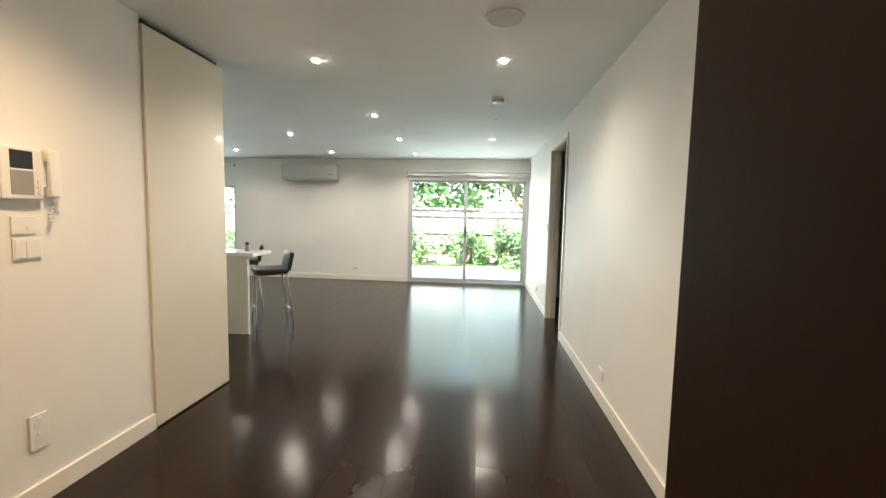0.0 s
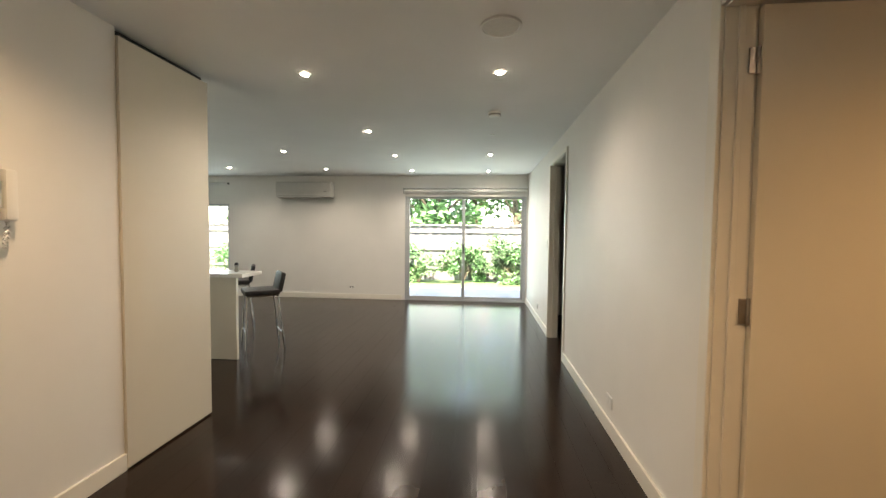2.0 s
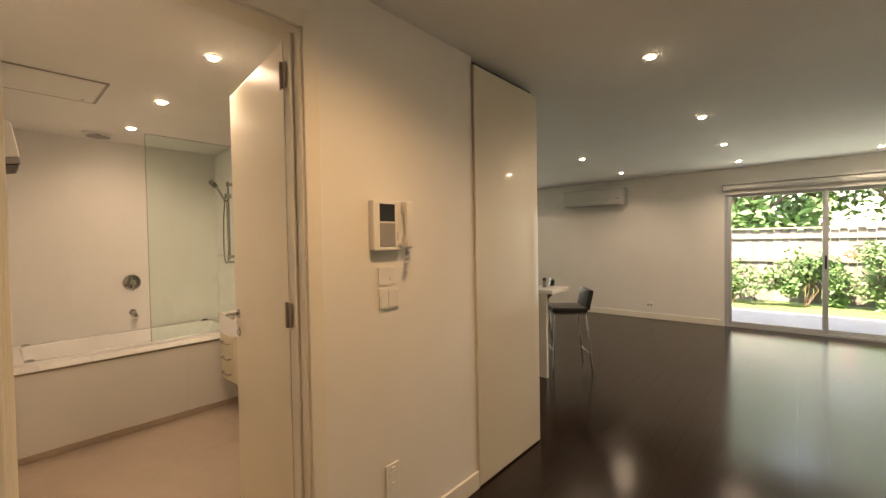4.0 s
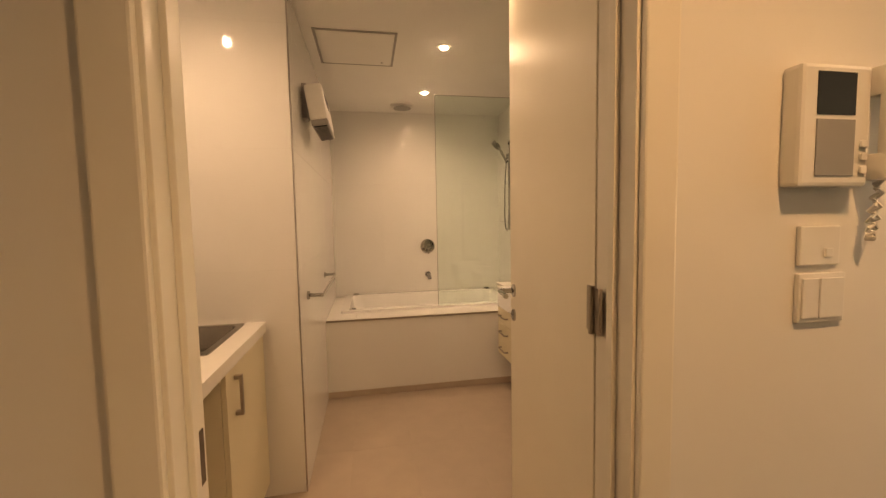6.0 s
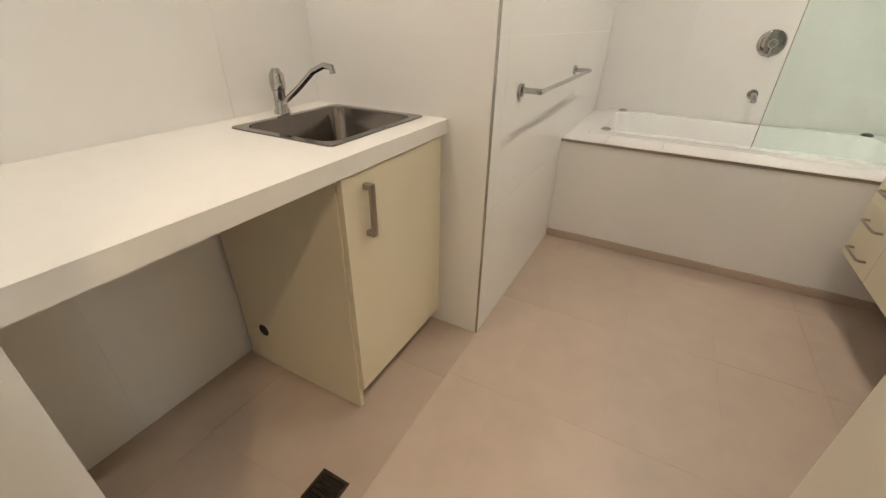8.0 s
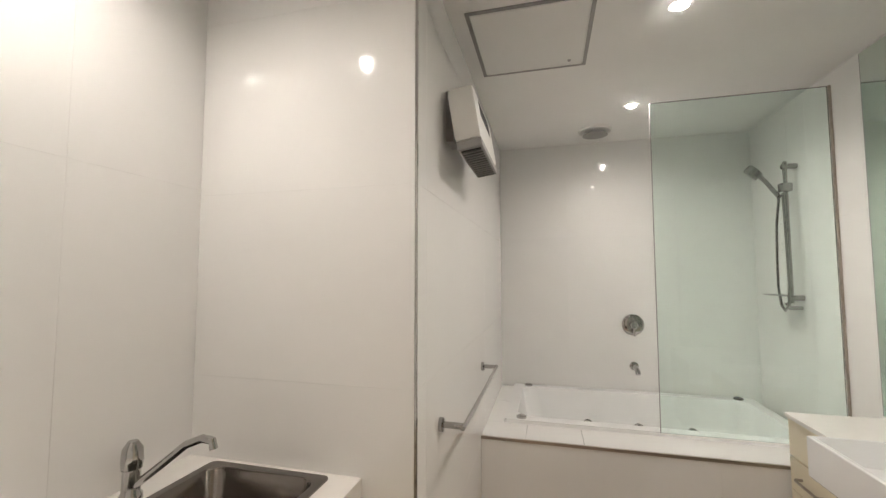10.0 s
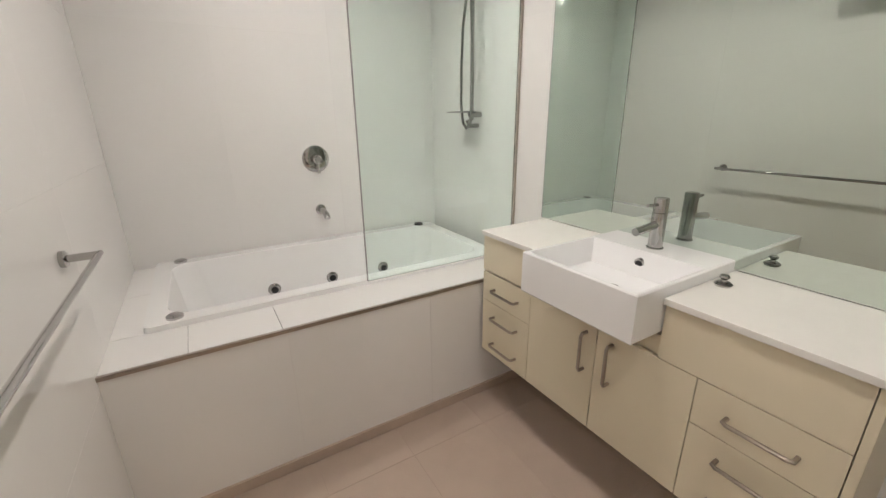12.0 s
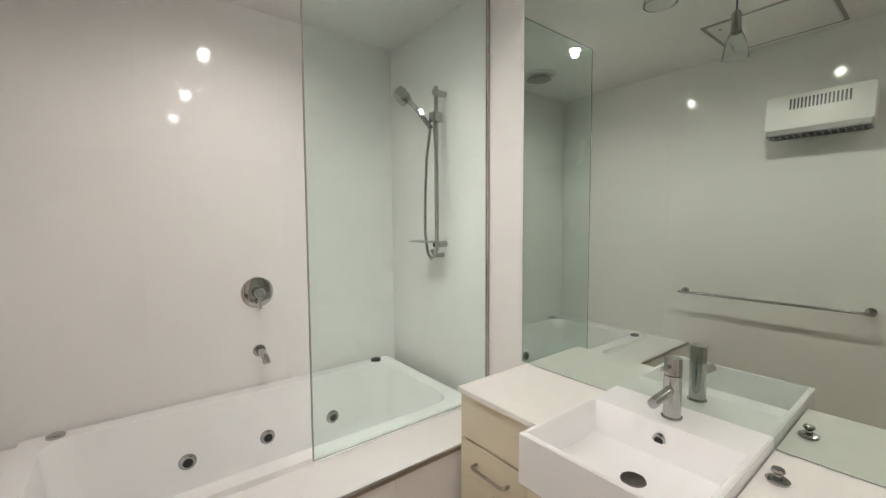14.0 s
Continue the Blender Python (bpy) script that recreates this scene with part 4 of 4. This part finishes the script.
for i in range(4):
    r = random.Random(i)
    palings.append(mesh_of(B(-0.066, 0.066, -0.01, 0.01, 0, 1.7 + r.uniform(-0.02, 0.02)), PALING))
for i in range(114):
    o = new("paling", palings[i % 4])
    o.parent = t
    o.matrix_parent_inverse = Matrix.Translation(-Vector(t.location))
    o.location = (-8.9 + i * 0.14, FY - 0.02 + (i % 2) * 0.012, -0.1)


def leaves(n, centre, size, leaf, seed, lo=0.0):
    """A loose cloud of small bent leaves in an uneven volume."""
    r = random.Random(seed)
    lobes = [(Vector((r.uniform(-1, 1) * size[0] * 0.7, r.uniform(-1, 1) * size[1] * 0.7, r.uniform(-0.6, 0.8) * size[2])), r.uniform(0.25, 0.55)) for _ in range(9)]
    vs, fs = [], []
    for i in range(n):
        c, k = lobes[r.randrange(len(lobes))]
        d = Vector((r.gauss(0, 1), r.gauss(0, 1), r.gauss(0, 1))).normalized() * (r.random() ** 0.45)
        p = Vector(centre) + c + Vector((d.x * size[0] * k, d.y * size[1] * k, d.z * size[2] * k))
        if p.z < lo:
            p.z = lo + r.random() * 0.2
        rot = Euler((r.uniform(-1, 1), r.uniform(-1, 1), r.uniform(0, 6.28))).to_matrix()
        s = leaf * r.uniform(0.6, 1.4)
        k0 = len(vs)
        for q in ((-0.5, 0, 0), (0, 0.25, 0.06), (0.5, 0, -0.05), (0, -0.25, 0.06)):
            vs.append(p + rot @ (Vector(q) * s))
        fs += [(k0, k0 + 1, k0 + 2), (k0, k0 + 2, k0 + 3)]
    me = bpy.data.meshes.new("leaves")
    me.from_pydata([tuple(v) for v in vs], [], fs)
    return me


def shrub(x, y, size, n, material, seed, label):
    t = thing("shrub", (x, y, -0.12), label, "shrub")
    sm = bmesh.new()
    r = random.Random(seed)
    for i in range(5):
        tube(sm, [(x, y, -0.12), (x + r.uniform(-0.3, 0.3) * size[0], y + r.uniform(-0.2, 0.2), 0.3 * size[2]), (x + r.uniform(-0.7, 0.7) * size[0], y + r.uniform(-0.3, 0.3), size[2])], 0.015, 6, r2=0.005)
    part("stems", sm, BARK, t)
    me = leaves(n, (x, y, size[2] * 0.55), size, 0.11, seed, -0.1)
    me.materials.append(material)
    o = new("foliage", me)
    o.parent = t
    o.matrix_parent_inverse = Matrix.Translation(-Vector(t.location))


shrub(-0.75, 12.9, (0.9, 0.4, 0.75), 2200, LEAF2, 1, "leafy pale green shrub against the fence")
shrub(0.55, 13.0, (0.8, 0.4, 0.85), 2200, LEAF, 2, "dense green shrub against the fence")
shrub(1.9, 13.0, (0.9, 0.4, 0.8), 2200, LEAF2, 3, "rambling green shrub with a red flower")
shrub(3.0, 13.0, (0.8, 0.4, 0.7), 1600, LEAF, 4, "green shrub against the fence")
shrub(-2.2, 13.0, (0.8, 0.4, 0.6), 1400, LEAF, 5, "low green shrub against the fence")
shrub(-6.5, 13.0, (1.0, 0.4, 0.7), 1400, LEAF2, 6, "green shrub outside the kitchen window")
t = thing("flower_cluster", (1.22, 12.75, 1.05), "cluster of bright red flowers", "flower")
for i in range(7):
    a = i * 0.9
    part("petal", L([(0.01, 0), (0.045, 0.015), (0.03, 0.03)], (1.22 + 0.07 * math.cos(a), 12.7 + 0.03 * math.sin(a * 2), 1.05 + 0.06 * math.sin(a)), seg=8), PETAL, t)


def tree(x, y, h, size, n, material, seed):
    t = thing("tree", (x, y, -0.12), "tall leafy green tree behind the fence", "tree", "trees behind the fence")
    r = random.Random(seed)
    tm = bmesh.new()
    tube(tm, [(x, y, -0.12), (x + 0.05, y, h * 0.3), (x - 0.05, y + 0.1, h * 0.62), (x, y, h)], 0.2, 10, r2=0.06)
    for i in range(6):
        a = r.uniform(0, 6.28)
        z0 = h * r.uniform(0.3, 0.7)
        tube(tm, [(x, y, z0), (x + math.cos(a) * size[0] * 0.4, y + math.sin(a) * size[1] * 0.4, z0 + 0.8), (x + math.cos(a) * size[0] * 0.8, y + math.sin(a) * size[1] * 0.8, z0 + 1.3)], 0.07, 7, r2=0.015)
    part("trunk", tm, BARK, t)
    me = leaves(n, (x, y, h * 0.75), size, 0.32, seed)
    me.materials.append(material)
    o = new("crown", me)
    o.parent = t
    o.matrix_parent_inverse = Matrix.Translation(-Vector(t.location))


for i, (x, y, h, s) in enumerate(((-4.5, 19, 4.6, 2.6), (-0.8, 17.5, 4.2, 2.3), (2.6, 18.5, 4.8, 2.6), (6.3, 20, 5.0, 2.9), (-9.5, 20, 5, 3.0), (0.8, 22, 6.5, 3.2))):
    tree(x, y, h, (s, s * 0.8, s * 0.9), 3600, LEAF2 if i % 2 else LEAF, 20 + i)

# ---- pieces of floors and tiled walls ----


def pieces(parent, name, material, cells, axis, depth, bev):
    """Flat pieces over cells (u0, u1, v0, v1) of a plane; alike sizes share a mesh. axis: the plane's normal and the level of its face."""
    shared = {}
    n, level, sign = axis
    for u0, u1, v0, v1 in cells:
        w, h = round(u1 - u0, 3), round(v1 - v0, 3)
        if w < 0.01 or h < 0.01:
            continue
        key = (w, h)
        if key not in shared:
            lim = {"z": (-w / 2, w / 2, -h / 2, h / 2, -depth, 0), "x": (-depth if sign > 0 else 0, 0 if sign > 0 else depth, -w / 2, w / 2, -h / 2, h / 2),
                   "y": (-w / 2, w / 2, -depth if sign > 0 else 0, 0 if sign > 0 else depth, -h / 2, h / 2)}[n]
            shared[key] = mesh_of(B(*lim), material)
        o = new(name, shared[key])
        o.parent = parent
        cu, cv = (u0 + u1) / 2, (v0 + v1) / 2
        o.location = {"z": (cu, cv, level), "x": (level, cu, cv), "y": (cu, level, cv)}[n]


def grid(u0, u1, v0, v1, du, dv, gap, ou=0.0, ov=0.0):
    us = [u0] + [u0 + ou + du * i for i in range(1 if ou == 0 else 0, 60) if u0 + 0.03 < u0 + ou + du * i < u1 - 0.03] + [u1]
    vs = [v0] + [v0 + ov + dv * i for i in range(1 if ov == 0 else 0, 60) if v0 + 0.03 < v0 + ov + dv * i < v1 - 0.03] + [v1]
    return [(a + gap / 2, b - gap / 2, c + gap / 2, d - gap / 2) for a, b in zip(us, us[1:]) for c, d in zip(vs, vs[1:])]


floor = structure("floor", box(box(B(LW - 0.06, 4.6, -0.22, FAR + 0.02, -0.1, -0.006), -0.6, 2.0, -1.6, -0.22, -0.1, -0.006), -6.2, LW - 0.06, 3.6, FAR + 0.02, -0.1, -0.006), BLACKP, "dark stained polished timber board floor", "floor")
BWID = 0.16
cells = []
rnd = random.Random(3)
x = LW
while x < RW - 0.01:
    x2 = min(x + BWID, RW)
    y = -1.6 if -0.6 < x < 1.9 else -0.22
    first = rnd.choice([1.2, 2.0, 2.8, 3.4])
    while y < FAR + 0.019:
        y2 = min(y + first, FAR + 0.02)
        first = 3.6
        cells.append((x + 0.0006, x2 - 0.0006, y + 0.0006, y2 - 0.0006))
        y = y2
    x = x2
x = LW
while x > -6.19:
    x2 = max(x - BWID, -6.2)
    y = 3.72
    first = rnd.choice([1.5, 2.2, 2.9, 3.6])
    while y < FAR - 0.001:
        y2 = min(y + first, FAR)
        first = 3.6
        cells.append((x2 + 0.0006, x - 0.0006, y + 0.0006, y2 - 0.0006))
        y = y2
    x = x2
cells.append((RW, 4.6, -0.1, FAR - 0.1))
pieces(floor, "floor_board", BOARD, cells, ("z", 0.0, 1), 0.006, 0)

bfloor = structure("floor_bathroom", B(-4.66, LW - 0.06, RECY - 0.02, BY1 + 0.02, -0.2, BATH_F - 0.0012), FGROUT, "beige porcelain tiled bathroom floor", "floor")
cells = grid(-3.58, LW - 0.061, BY0, BY1, 0.6, 0.365, 0.0013, 0.19, 0.22) + grid(RECX, LW - 0.121, RECY, BY0, 0.6, 0.6, 0.0013, 0.3, 0.21)
pieces(bfloor, "floor_tile", FTILE, cells, ("z", BATH_F, 1), 0.0011, 0)
structure("door_threshold", B(LW - 0.06, LW - 0.0, 1.122, 1.913, BATH_F, 0.002, 0.002), NICKEL, "metal threshold strip in the bathroom doorway", "threshold")

z0, z1 = BATH_F, BATH_Z
for nm, cl, ax in (("wall_bath_end", grid(BY0, BY1, z0, z1, 0.6, 1.2, 0.001, 0.52, 0.6), ("x", BX, 1)),
                   ("wall_mirror_side", grid(BX, LW - 0.121, z0, z1, 0.6, 1.2, 0.001, 0.45, 0.6), ("y", BY1, -1)),
                   ("wall_rail_side", grid(BX, RECX - 0.008, z0, z1, 1.2, 0.6, 0.001, 0.9, 0.58), ("y", BY0, 1)),
                   ("wall_laundry_back", grid(RECX, LW - 0.121, z0, z1, 0.6, 1.2, 0.001, 0.4, 0.6), ("y", RECY, 1)),
                   ("wall_rail_side", grid(RECY, BY0 - 0.008, z0, z1, 0.82, 0.6, 0.001, 0.0, 0.58), ("x", RECX, 1))):
    pieces(bpy.data.objects[nm], "wall_tile", TILE, cl, ax, 0.0011, 0)
core = bpy.data.objects["bath_surround_core"]
pieces(core, "front_tile", TILE, grid(BY0, BY1, BATH_F, DZ - 0.013, 0.6, 0.7, 0.001, 0.55, 0.0), ("x", -3.585, 1), 0.0011, 0)
pieces(core, "deck_tile", TILE, [(-3.825, -3.5945, a + 0.0012, b - 0.0012) for a, b in ((BY0, 1.313), (1.313, 1.612), (1.612, BY1))] + grid(-4.64, -3.826, BY0, 1.18, 0.6, 0.6, 0.002, 0.4, 0.0), ("z", DZ, 1), 0.0099, 0)
